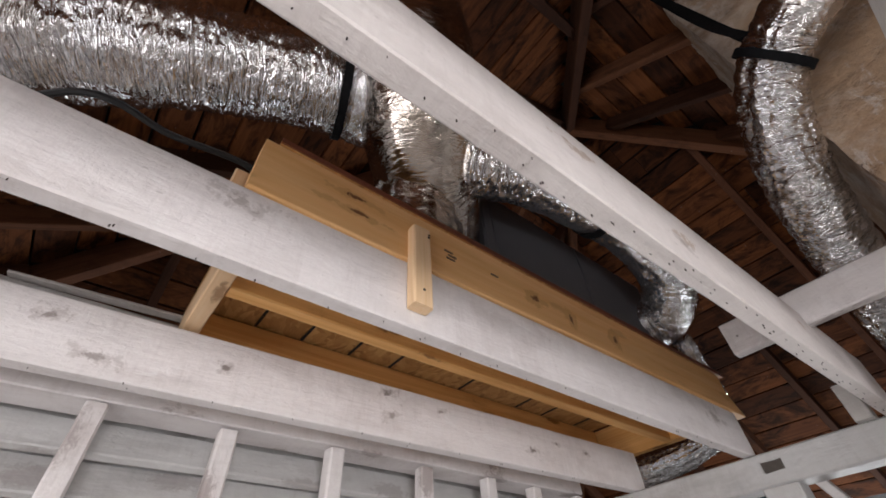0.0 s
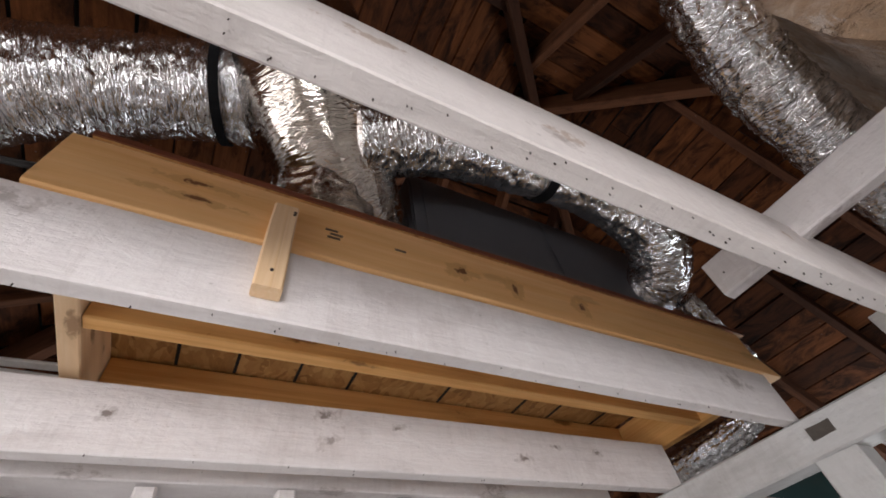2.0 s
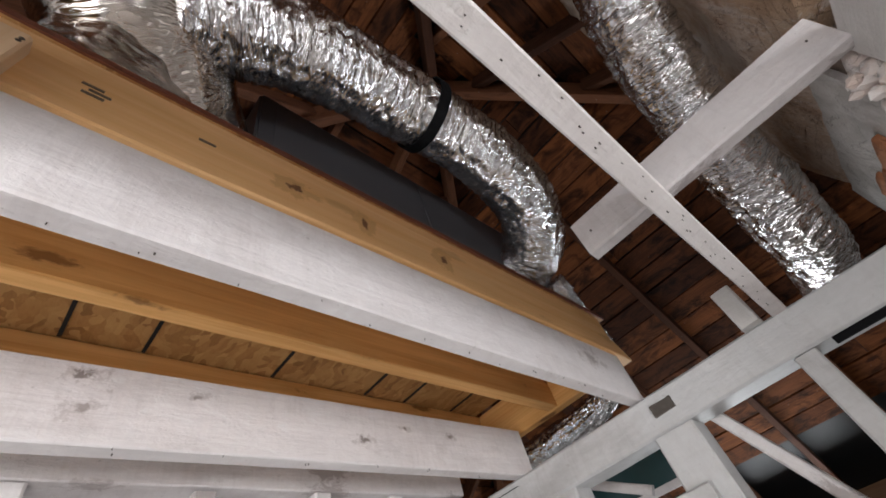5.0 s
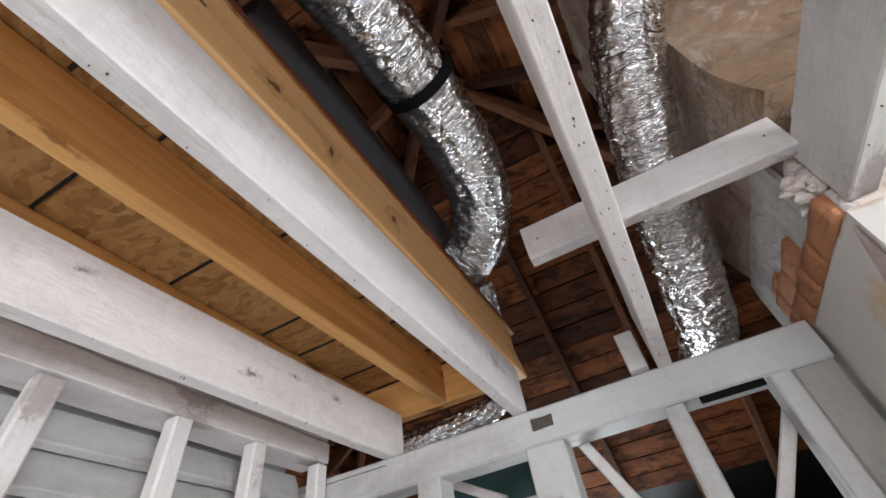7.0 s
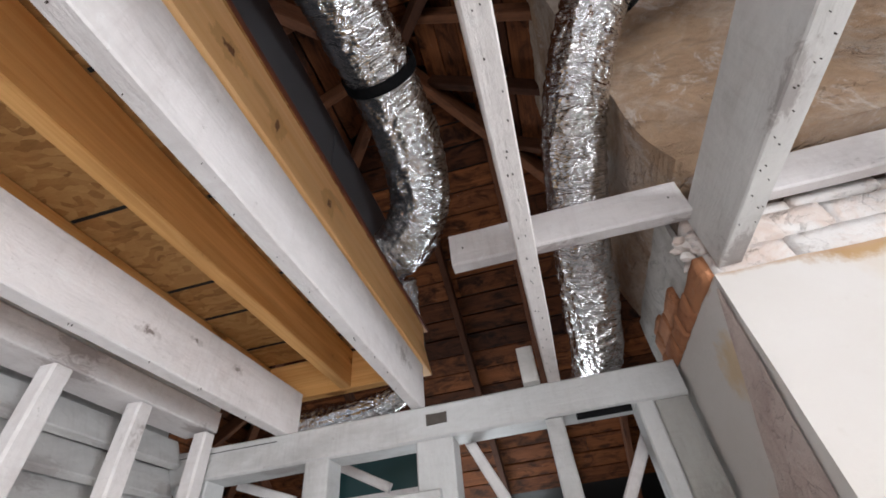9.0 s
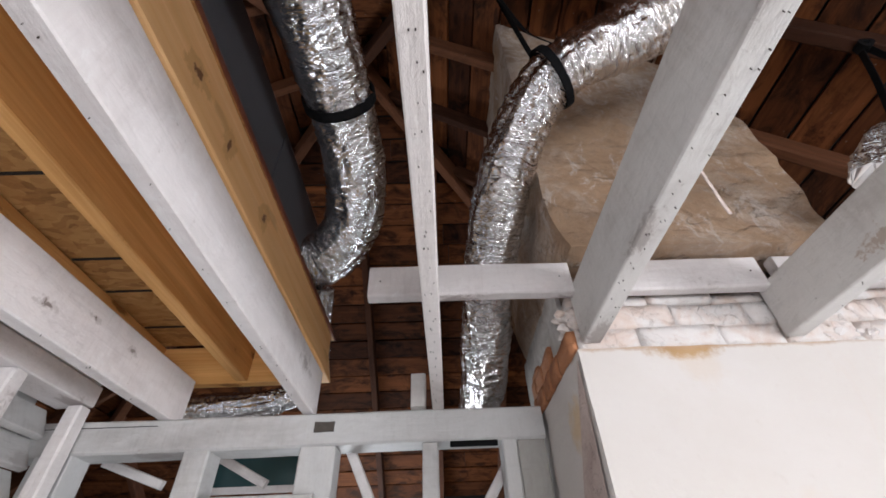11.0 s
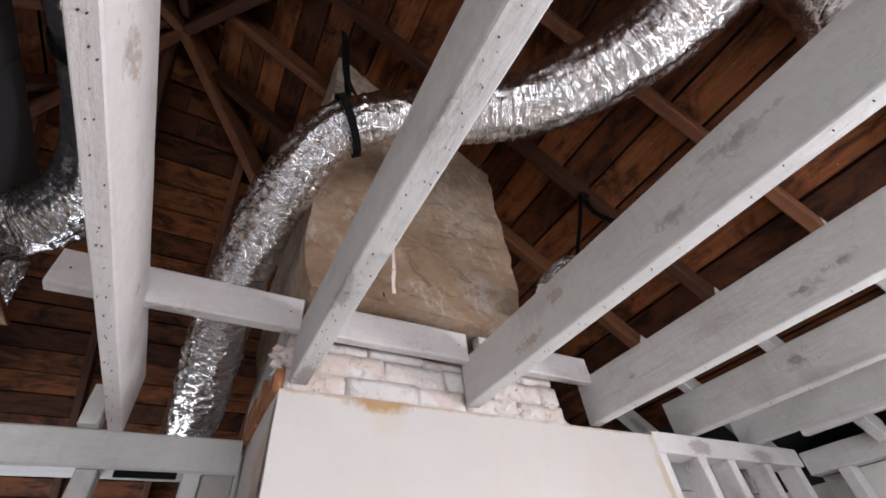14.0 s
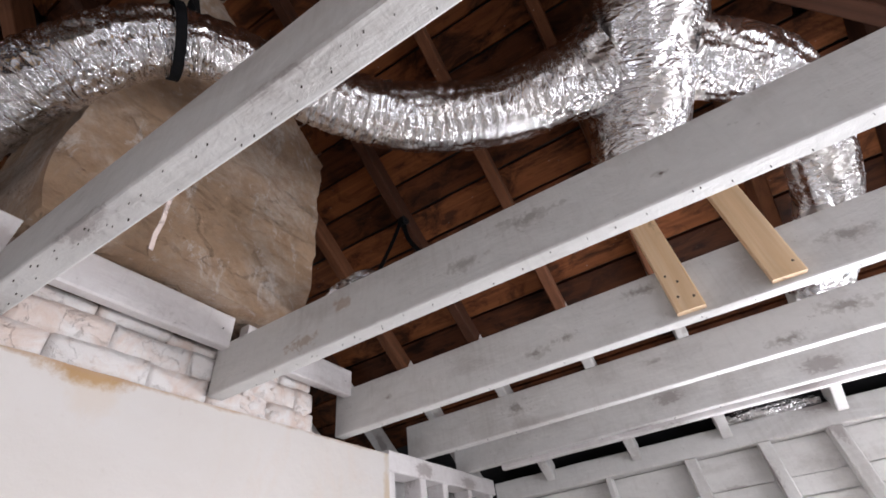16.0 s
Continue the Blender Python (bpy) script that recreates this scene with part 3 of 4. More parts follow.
wall_with_window("wall_far", "y", Y_F, 0.1, X_L, X_R + 0.19, 2.0, (-1.6, -0.6, 0.9, 1.9), "dark boarded far outer wall with a window opening", DARK_WALL)
# unseen wall that closes the left side; its opening is added for the fill
wall_with_window("wall_left", "x", X_L, -0.1, Y_B, Y_F, 2.0, (1.0, 2.2, 0.8, 1.9), "unseen closing wall on the left with an added opening for the fill lamp")

# ---- ceiling joists ----


def nails(parent, x0, x1, ys, z, count, seed, skew=0.0):
    """Old lath nails left in the underside of a joist."""
    rng = random.Random(seed)
    bm = bmesh.new()
    for i in range(count):
        y = ys[0] + (ys[1] - ys[0]) * (i + 0.3 * rng.random()) / count
        for k in range(rng.choice((1, 1, 2))):
            x = x0 + (x1 - x0) * rng.uniform(0.15, 0.85) + skew * (y - 1.8)
            r = rng.uniform(0.0006, 0.0011)
            bmesh.ops.create_cone(bm, cap_ends=True, segments=6, radius1=r, radius2=r, depth=0.004,
                                  matrix=Matrix.Translation((x, y + rng.uniform(-0.008, 0.008), z - 0.0015)))
    ob = part("nails", bm, NAIL, parent)
    ob["kind"] = "stuff"


def joist(x0, x1, y0, y1, label, material=WHITE, depth=0.15, nailed=0, z0=ZJ):
    t = thing("ceiling_joist", ((x0 + x1) / 2, y1, z0), label, "ceiling joist", "exposed ceiling joists")
    box_timber("timber", x0, x1, y0, y1, z0, z0 + depth, material, t, chamfer=0.0028, wobble=0.0009, step=0.05)
    if nailed:
        nails(t, x0, x1, (max(y0, 0.6), y1 - 0.1), z0, nailed, int(x0 * 1000))
    return t


knotty = thing("ceiling_joist", (-1.19, 3.06, 2.123), "white-painted knotty old joist beside the stud wall", "ceiling joist", "exposed ceiling joists")
timber("timber", (-1.252, -0.8, 2.195), (-1.181, 3.06, 2.2), 0.0406, 0.144, WHITE_KNOTTY, knotty, chamfer=0.0028, wobble=0.0009, step=0.05)
nails(knotty, -1.213, -1.178, (0.6, 2.96), 2.126, 14, 9, 0.018)
joist(-0.770, -0.735, -0.8, 3.05, "white-painted old joist below the new pine platform", WHITE_SMUDGED, nailed=24, z0=2.1335, depth=0.1495)
slim = thing("ceiling_joist", (-0.35, 3.05, 2.1245), "white-painted narrow joist full of old lath nails", "ceiling joist", "exposed ceiling joists")
timber("timber", (-0.405, -0.8, 2.2045), (-0.348, 2.997, 2.2045), 0.034, 0.16, WHITE_SLIM, slim, chamfer=0.0025, wobble=0.0009, step=0.05)
nails(slim, -0.381, -0.350, (0.6, 2.95), 2.1245, 52, 5, 0.0150)
joist(0.0, 0.045, -0.8, 2.60, "grey-white painted joist ending on the chimney breast", WHITE_GREY, nailed=60, depth=0.147)
joist(0.495, 0.54, -0.8, 2.60, "grey-white painted joist with a dark nail knot at the chimney", GREY_NAILED, nailed=30, depth=0.14)
joist(0.99, 1.035, -0.8, 2.62, "grey-white painted knotty joist beside the chimney", GREY_KNOTTY, nailed=16, depth=0.15)
joist(1.475, 1.52, -0.8, 2.65, "grey-white painted joist resting on the partition", GREY_KNOTTY_FAR, depth=0.14, nailed=14)
joist(1.90, 1.945, -0.8, 2.65, "grey-white painted joist close to the outer wall", WHITE_GREY, depth=0.12, nailed=12)
shred = thing("paper_shred", (0.046, 2.09, 2.13), "white shred of old paper hanging from a joist edge", "shred")
bm = ribbon([(0.047, 2.088, 2.150), (0.0475, 2.089, 2.125), (0.050, 2.091, 2.10), (0.0475, 2.089, 2.075), (0.0495, 2.09, 2.05)], 0.007, 0.001, (1, 0.3, 0), 0.006)
part("shred", bm, BRICK_PINK, shred, smooth=True)
strip = thing("furring_strip", (1.96, 1.6, 2.1), "thin white-painted furring strip along the last joist", "furring strip")
box_timber("strip", 1.946, 1.985, 0.5, 2.43, 2.112, 2.150, WHITE, strip)

# ---- far stud wall with its header ----
stud_wall = thing("stud_wall", (-0.8, 3.05, 0), "white-painted open stud wall below a heavy header beam", "stud wall", kind="structure")
box_timber("header_beam", -1.75, -0.032, 3.0, 3.1, 2.035, ZJ, WHITE_HEADER, stud_wall, chamfer=0.006, wobble=0.003, step=0.06)
for a, b in ((-1.52, -1.41), (-1.09, -1.015), (-0.755, -0.65), (-0.397, -0.350), (-0.163, -0.119)):
    box_timber("stud", a, b, 3.005, 3.09, 0.0, 2.034, WHITE_HEADER, stud_wall)
box_timber("wide_stud", -0.117, -0.034, 3.012, 3.1, 0.0, 2.034, WEATHERED, stud_wall, "bare weathered grey-brown stud")
part("metal_strip", slab(-0.316, -0.176, 2.999, 3.006, 2.018, 2.034, bevel=0.001), BLACK_STRAP, stud_wall, "black metal strip under the header")
part("saw_cut", slab(-1.62, -1.19, 2.9975, 3.0035, 2.1055, 2.108), INK, stud_wall, "dark joint between the lapped header pieces")
# mortise left in the header: a rough slab, the hole's shade in its dark colour
part("mortise", slab(-0.72, -0.66, 2.996, 3.004, 2.072, 2.102, 0.007, 0.004, 3), HOLLOW, stud_wall, "dark rough patch standing in for a shaded chopped-out mortise")

# ---- left stud wall ----
side_wall = thing("side_stud_wall", (-1.45, 1.5, 0), "white-painted stud wall with board sheathing behind the studs", "stud wall", kind="structure")
box_timber("top_plate", -1.52, -1.405, -0.8, 2.99, 2.166, 2.23, WHITE, side_wall, chamfer=0.003, wobble=0.002)
# the upper plate's shade is in its greyer colour
box_timber("upper_plate", -1.53, -1.412, -0.8, 2.99, 2.231, 2.40, WHITE_SHADED, side_wall, wobble=0.002)
for y in (-0.6, -0.3, 0.0, 0.335, 0.65, 0.96, 1.268, 1.565, 1.865, 2.185, 2.473, 2.716, 2.968):
    lean = 0.006 * math.sin(y * 17)
    top = 2.160 + 0.003 * math.sin(y * 31)
    timber("stud", (-1.429, y + lean, 0.0), (-1.429, y - lean * 0.4, top), 0.046, 0.046, WHITE, side_wall, up=(1, 0, 0), chamfer=0.005, wobble=0.003)
# lapped boards, each leaning back so that its lower lip stands proud of the next one; their greyer white has shade in
# it
z = 2.165
while z > 0.1:
    timber("sheathing_board", (-1.545, -0.8, z - 0.042), (-1.545, 3.0, z - 0.042), 0.024, 0.092, WHITE_SHADED, side_wall, up=(-0.5, 0, 1), chamfer=0.003, wobble=0.002, step=0.12)
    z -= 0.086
part("backing", slab(-1.66, -1.60, -0.8, 3.0, 0.0, 2.23), WHITE_SHADED, side_wall)

# ---- partition right of the chimney and right stud wall ----
partition = thing("partition", (1.7, 2.6, 0), "white-painted open partition beside the chimney breast", "partition", kind="structure")
box_timber("top_plate", 1.252, 2.19, 2.59, 2.68, 2.055, ZJ - 0.002, WHITE, partition)
for x in (1.275, 1.49, 1.67, 1.91, 2.14):
    box_timber("stud", x - 0.022, x + 0.022, 2.595, 2.675, 0.0, 2.054, WHITE, partition)
# boards behind the studs, in the white that is darkened for shade
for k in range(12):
    box_timber("backing_board", 1.252, 2.19, 2.73, 2.745, k * 0.18 + 0.002, k * 0.18 + 0.178, WHITE_SHADED, partition, step=0.2)

right_wall = thing("right_stud_wall", (2.2, 1.0, 0), "white-painted outer stud wall with boards between the studs", "stud wall", kind="structure")
box_timber("top_plate", 2.19, 2.285, -0.8, 2.585, 2.018, 2.108, WHITE_GREY, right_wall, wobble=0.003)
for y, w in ((2.46, 0.048), (2.01, 0.026), (1.64, 0.052), (1.345, 0.048), (1.085, 0.052), (0.70, 0.048), (0.30, 0.048), (-0.1, 0.048), (-0.5, 0.048)):
    box_timber("stud", 2.192, 2.262, y - w / 2, y + w / 2, 0.0, 2.017, WHITE_GREY, right_wall)
for z0, z1 in ((1.884, 2.016), (1.814, 1.882), (1.726, 1.812)):
    for y0, y1 in (((-0.8, 1.63), (2.10, 2.58)) if z0 < 1.88 else ((-0.8, 2.58),)):
        box_timber("wall_board", 2.265, 2.287, y0, y1, z0, z1, WHITE_GREY, right_wall, chamfer=0.003, wobble=0.002, step=0.2)

# ---- chimney ----
chimney = thing("chimney", (0.6, 2.85, 0), "old brick chimney with cream plastered breast and rough rendered stack", "chimney")
part("breast", slab(-0.02, 1.25, 2.59, 3.2, 0.0, 2.110, 0.05, 0.003, 5), PLASTER, chimney, "cream plastered breast with rusty stains", smooth=True)
shaft = slab(-0.035, 0.705, 2.505, 3.2, 2.352, 4.2, 0.03, 0.012, 11)
for v in shaft.verts:
    low = max(0.0, 2.51 - v.co.z)
    if v.co.x < 0.2:
        v.co.x += low * low * 1.5          # the lower corner is broken away round
    if v.co.x > 0.66:
        v.co.x += 0.010 * noise.noise(v.co * 34)
    v.co.y += 0.006 * noise.noise(v.co * 5.0)
part("chimney_shaft", shaft, RENDER, chimney, "rough grey-brown rendered stack", smooth=True)
part("core", slab(-0.005, 0.845, 2.632, 3.19, 2.110, 2.345, 0.04, 0.004, 2), MORTAR, chimney, "crumbling mortar bed")
part("side_face", slab(-0.02, -0.007, 2.665, 3.19, 2.11, 2.348, 0.02, 0.006, 21), LIME, chimney, "rough lime-washed side of the chimney", smooth=True)
# bare strip of undercoat that widens down the corner of the breast
strip_mesh = bmesh.new()
edges = []
for i in range(60):
    z = 2.085 - i * 0.035
    near = 2.600 + min(0.03, 0.1 * (2.05 - z)) + 0.004 * noise.noise((0, i * 0.9, 3))
    far = min(3.1, 2.612 + 0.69 * (2.08 - z)) + 0.012 * noise.noise((0, i * 0.7, 8))
    edges.append([strip_mesh.verts.new(q) for q in ((-0.0235, max(near, 2.598), z), (-0.0245, (near + far) / 2, z), (-0.0235, max(far, near + 0.004), z))])
for r0, r1 in zip(edges, edges[1:]):
    for k in (0, 1):
        strip_mesh.faces.new((r0[k], r0[k + 1], r1[k + 1], r1[k]))
part("corner_strip", strip_mesh, BRICK_PINK, chimney, "mottled pinkish bare plaster edge")

# ---- hip roof ----
PITCH = 0.70
APEX = Vector((-0.76, 2.89, 4.11))    # where the undersides of the rafters meet
roof = thing("roof", (APEX.x, APEX.y, 2.0), "hip roof of dark old rafters under bare plank sheathing", "roof", kind="structure")


REAR = 0.55                    # the rear side is shallower
TURN_OUT = PITCH / REAR


def roof_side(out, along, rafter_at, pitch, lo, hi, painted=0.0):
    """One side of the roof: out points down the slope in plan, along runs level. Planks run along, rafters down the slope.
    lo and hi: how fast the side widens either way for each metre down the slope."""
    out, along = Vector(out), Vector(along)
    down = out - Vector((0, 0, pitch))
    up = along.cross(down).normalized()
    up = up if up.z > 0 else -up
    run = 3.05 * PITCH / pitch
    cosine = 1 / math.sqrt(1 + pitch * pitch)
    for a in rafter_at:
        d0 = max(a / hi if a > 0 else -a / lo, 0.06)
        if d0 > run - 0.3:
            continue
        p0 = APEX + along * a + down * d0 + up * 0.045
        foot = run - (0.12 if painted else 0.0)
        p1 = APEX + along * a + down * foot + up * 0.045
        if painted and d0 < painted:
            q = p0 + (p1 - p0) * (painted - d0) / (foot - d0)
            timber("rafter_foot", q, p1, 0.044, 0.09, WHITE_GREY, roof, "white-painted rafter foot", up=up, step=0.3)
            p1 = q
        timber("rafter", p0, p1, 0.042, 0.09, RAFTER, roof, up=up, step=0.3)
    width, d = 0.14, 0.0
    while d < (run - 0.43) / cosine:
        mid = (d + width / 2) * cosine
        c = APEX + down * mid + up * (0.09 + 0.011 + random.uniform(-0.002, 0.003))
        cut = random.uniform(-0.6, 0.6) * mid
        ends = (-mid * lo - 0.02, mid * hi + 0.02)
        for a, b in (((ends[0], cut - 0.0015), (cut + 0.0015, ends[1])) if random.random() < 0.4 else (ends,)):
            timber("plank", c + along * a, c + along * b, width - random.uniform(0.005, 0.013), 0.02, SHEATHING, roof, up=up, chamfer=0.002, wobble=0.001, step=0.5)
        d += width


GRID = [i * 0.41 for i in range(-9, 9)]
roof_side((1, 0, 0), (0, 1, 0), [y - APEX.y for y in (4.2, 3.8, 3.42, 3.04, 2.665, 2.272, 1.85, 1.46, 1.03, 0.62, 0.2, -0.2, -0.6)], PITCH, TURN_OUT, 1.0, 2.25)
roof_side((0, 1, 0), (1, 0, 0), [-0.05 + 0.47 * i for i in range(-7, 8)], PITCH, 1.0, 1.0)
roof_side((-1, 0, 0), (0, 1, 0), GRID, PITCH, TURN_OUT, 1.0)
roof_side((0, -1, 0), (1, 0, 0), GRID, REAR, 1 / TURN_OUT, 1 / TURN_OUT)
for sx, sy in ((1, 1), (1, -TURN_OUT), (-1, 1), (-1, -TURN_OUT)):
    d = Vector((sx, sy, -PITCH))
    timber("hip_rafter", APEX + Vector((0, 0, 0.02)), APEX + d * 3.05 + Vector((0, 0, 0.02)), 0.05, 0.15, RAFTER, roof, step=0.3)
# felt layer that closes the roof
bm = bmesh.new()
top = bm.verts.new(APEX + Vector((0, 0, 0.18)))
ring = [bm.verts.new(APEX + Vector((sx * 3.25, sy * 3.25, 0.18 - PITCH * 3.25))) for sx, sy in ((1, 1), (-1, 1), (-1, -TURN_OUT), (1, -TURN_OUT))]
low = [bm.verts.new(v.co - Vector((0, 0, 0.03))) for v in ring]
for i in range(4):
    bm.faces.new((top, ring[i], ring[(i + 1) % 4]))
    bm.faces.new((ring[i], low[i], low[(i + 1) % 4], ring[(i + 1) % 4]))
part("felt", bm, CABLE, roof, "black roofing felt")

# ---- pine platform for the air handler ----
platform = thing("equipment_platform", (-1.0, 2.2, 2.28), "new pine and strand-board platform on top of the joists", "platform")
Z0, Z1 = 2.283, 2.423
front_board = timber("front_board", (-0.7475, 1.325, 2.355), (-0.7475, 3.14, 2.355), 0.039, 0.142, PINE_FRONT, platform, chamfer=0.003, taper=0.16)
box_timber("back_board", -1.382, -1.342, 1.392, 3.11, Z0, Z1, PINE, platform, chamfer=0.003)
box_timber("middle_board", -1.052, -1.012, 1.392, 3.11, Z0 + 0.004, Z1, PINE, platform, chamfer=0.003)
box_timber("end_board", -1.382, -0.769, 1.352, 1.390, Z0, Z1, PINE_PALE, platform, chamfer=0.003)
box_timber("end_board", -1.382, -0.769, 3.112, 3.15, Z0, Z1, PINE, platform, chamfer=0.003)
deck = part("deck", slab(-1.385, -0.7255, 1.35, 3.10, 2.4265, 2.4395), OSB, platform, "strand-board deck with marker lines")
part("deck_edge", slab(-0.7253, -0.7215, 1.35, 3.10, 2.426, 2.440, 0.03, 0.001, 4), SEALED, deck, "red-brown sealed edge of the deck")
for y in (1.53, 1.67, 1.83, 1.984, 2.29, 2.59, 2.745, 2.96):
    part("marker_line", slab(-1.34, -1.054, y - 0.004, y + 0.004, 2.4235, 2.4262), INK, deck)
    part("marker_line", slab(-1.010, -0.77, y + 0.03, y + 0.038, 2.4235, 2.4262), INK, deck)
for y, z in ((1.752, 2.362), (1.762, 2.352), (1.757, 2.342), (1.893, 2.36)):
    part("grade_stamp", slab(-0.7282, -0.7270, y - 0.012, y + 0.012, z - 0.0025, z + 0.0025), STAMP, front_board, "faded grey stamp")

scab = thing("scab_block", (-0.7, 1.66, 2.15), "pale pine scab nailed across joist and platform board", "wood block")
scab_board = box_timber("block", -0.734, -0.706, 1.643, 1.686, 2.166, 2.368, PINE_PALE, scab, chamfer=0.003)
for z in (2.20, 2.345, 2.352):
    bm = bmesh.new()
    bmesh.ops.create_cone(bm, cap_ends=True, segments=8, radius1=0.003, radius2=0.003, depth=0.004, matrix=pose(-0.706, 1.665 + (z - 2.2) * 0.1, z, 0, 90, 0))
    part("screw", bm, NAIL, scab_board)
stub = thing("wood_offcut", (-0.79, 1.31, 2.29), "small pine offcut beside the platform end", "wood block")
box_timber("offcut", -0.83, -0.772, 1.30, 1.345, 2.283, 2.36, PINE_PALE, stub, chamfer=0.003)

# ---- air handler ----
handler = thing("air_handler", (-1.02, 2.4, 2.44), "dark grey sheet-metal air handler on the platform", "air handler")
part("cabinet", slab(-1.36, -0.81, 1.98, 2.93, 2.4405, 2.85, bevel=0.006), CABINET, handler)
part("access_panel", slab(-0.8095, -0.806, 2.02, 2.46, 2.46, 2.83, bevel=0.001), CABINET, handler, "dark grey access panel")
part("access_panel", slab(-0.8095, -0.806, 2.48, 2.90, 2.46, 2.83, bevel=0.001), CABINET, handler, "dark grey access panel")
part("base_flange", slab(-1.365, -0.80, 1.975, 2.935, 2.4397, 2.448), CABINET, handler)

# ---- blocking between the joists ----
for x0, x1 in ((-0.515, -0.001), (0.046, 0.494), (0.541, 0.989)):
    b = thing("ceiling_blocking", ((x0 + x1) / 2, 2.57, 2.25), "white-painted flat board between the joists at the chimney", "blocking", "blocking boards")
    box_timber("board", x0, x1, 2.555, 2.59, 2.250, 2.342, WHITE, b)
    for x in (x0 + 0.03, x1 - 0.03):
        bm = bmesh.new()
        bmesh.ops.create_cone(bm, cap_ends=True, segments=8, radius1=0.002, radius2=0.002, depth=0.004, matrix=pose(x, 2.555, 2.295, 90, 0, 0))
        part("nail", bm, NAIL, b)

# ---- ducts ----


def duct(label, points, radii, seed, crumple=0.0055, foil=FOIL, taut_from=1.0, facet=1.0, coil=1.0, smooth=False):
    t = thing("flexible_duct", points[0], label, "duct", "foil ducts")
    part("sleeve", tube(points, radii, crumple=crumple, seed=seed, span=(0.0, taut_from), facet=facet, coil=coil), foil, t, smooth=smooth)
    if taut_from < 1.0:
        part("taut_sleeve", tube(points, radii, crumple=0.0042, seed=seed, span=(taut_from - 0.012, 1.0), facet=0.6), FOIL_TAUT, t, "smooth taut silver foil")
    return t


d = duct("silver foil flexible duct curving into the air handler", [(-0.70, 1.78, 2.71), (-0.635, 2.0, 2.755), (-0.61, 2.32, 2.785), (-0.60, 2.57, 2.775), (-0.635, 2.775, 2.71), (-0.745, 2.88, 2.645), (-0.88, 2.88, 2.62)],
         [0.1, 0.1, 0.095, 0.095, 0.1, 0.1, 0.09], 1)
part("strap", band((-0.608, 2.33, 2.785), (0.05, 1, 0), 0.1, 0.03), BLACK_STRAP, d, "black hanging strap")
d = duct("wide silver foil duct hung over the joists", [(-1.55, -0.25, 2.56), (-1.28, 0.25, 2.63), (-1.04, 0.76, 2.72), (-0.90, 1.08, 2.79), (-0.80, 1.42, 2.87), (-0.72, 1.66, 2.84)], [0.15, 0.145, 0.14, 0.138, 0.122, 0.13], 2)
part("strap", band((-0.788, 1.455, 2.868), (0.10, 0.33, 0.03), 0.130, 0.022), BLACK_STRAP, d, "black hanging strap")
boot = duct("silver foil plenum boot rising from the air handler", [(-1.0, 1.98, 2.60), (-0.865, 1.825, 2.66), (-0.73, 1.69, 2.77), (-0.63, 1.59, 2.95), (-0.57, 1.54, 3.20)], [0.11, 0.14, 0.17, 0.175, 0.15], 3, 0.0032, FOIL_SHEET, facet=0.0, coil=0.0, smooth=True)
part("skirt", tube([(-0.90, 1.755, 2.442), (-0.885, 1.755, 2.50), (-0.86, 1.75, 2.58), (-0.83, 1.745, 2.66)], [0.165, 0.145, 0.13, 0.125], crumple=0.010, seed=31, facet=0.15, coil=0.2), FOIL_SHEET, boot, "crumpled foil skirt spread on the deck", smooth=True)
duct("limp foil sleeve hanging behind the platform board", [(-0.75, 2.95, 2.56), (-0.765, 3.06, 2.47), (-0.80, 3.2, 2.40), (-0.9, 3.33, 2.33), (-1.1, 3.36, 2.29), (-1.4, 3.34, 2.27)], [0.035, 0.025, 0.03, 0.05, 0.065, 0.06], 7)
d = duct("silver foil duct hung in front of the chimney", [(-0.17, 3.75, 2.40), (-0.175, 3.5, 2.32), (-0.175, 3.23, 2.30), (-0.18, 2.98, 2.36), (-0.17, 2.73, 2.49), (-0.12, 2.47, 2.65), (-0.01, 2.28, 2.77), (0.22, 2.18, 2.84), (0.50, 2.0, 2.86), (0.67, 1.70, 2.84), (0.73, 1.39, 2.87)],
         [0.08, 0.08, 0.084, 0.083, 0.082, 0.08, 0.078, 0.095, 0.11, 0.11, 0.12], 4, taut_from=0.6)
part("strap", band((-0.01, 2.275, 2.77), (0.2, -0.10, 0.08), 0.088, 0.022), BLACK_STRAP, d, "black hanging strap")
part("hanger", ribbon([(-0.02, 2.20, 2.82), (-0.035, 2.28, 3.1), (-0.05, 2.36, 3.62)], 0.03, 0.003, (1, 0.4, 0)), BLACK_STRAP, d, "black strap to the rafters")
part("hanger", ribbon([(0.02, 2.34, 2.84), (0.0, 2.36, 3.1), (-0.04, 2.38, 3.62)], 0.03, 0.003, (1, 0.4, 0)), BLACK_STRAP, d, "black strap to the rafters")
trunk = duct("large silver foil trunk duct under the roof", [(0.40, 1.08, 3.06), (0.74, 1.23, 2.88), (0.97, 1.36, 2.72), (1.1, 1.43, 2.6)], [0.15, 0.16, 0.15, 0.14], 5, 0.010, FOIL_CRUSHED, facet=0.45, coil=0.15)
part("cuff", tube([(0.72, 1.33, 2.865), (0.735, 1.42, 2.862), (0.72, 1.51, 2.855)], [0.145, 0.128, 0.114], crumple=0.010, seed=41, facet=0.5, coil=0.4), FOIL_CRUSHED, trunk, "gathered foil cuff round the joining duct")
part("cuff", tube([(0.82, 1.16, 2.85), (0.88, 1.08, 2.82), (0.94, 1.0, 2.78)], [0.13, 0.115, 0.102], crumple=0.010, seed=43, facet=0.5, coil=0.4), FOIL_CRUSHED, trunk, "gathered foil cuff round the branch duct")
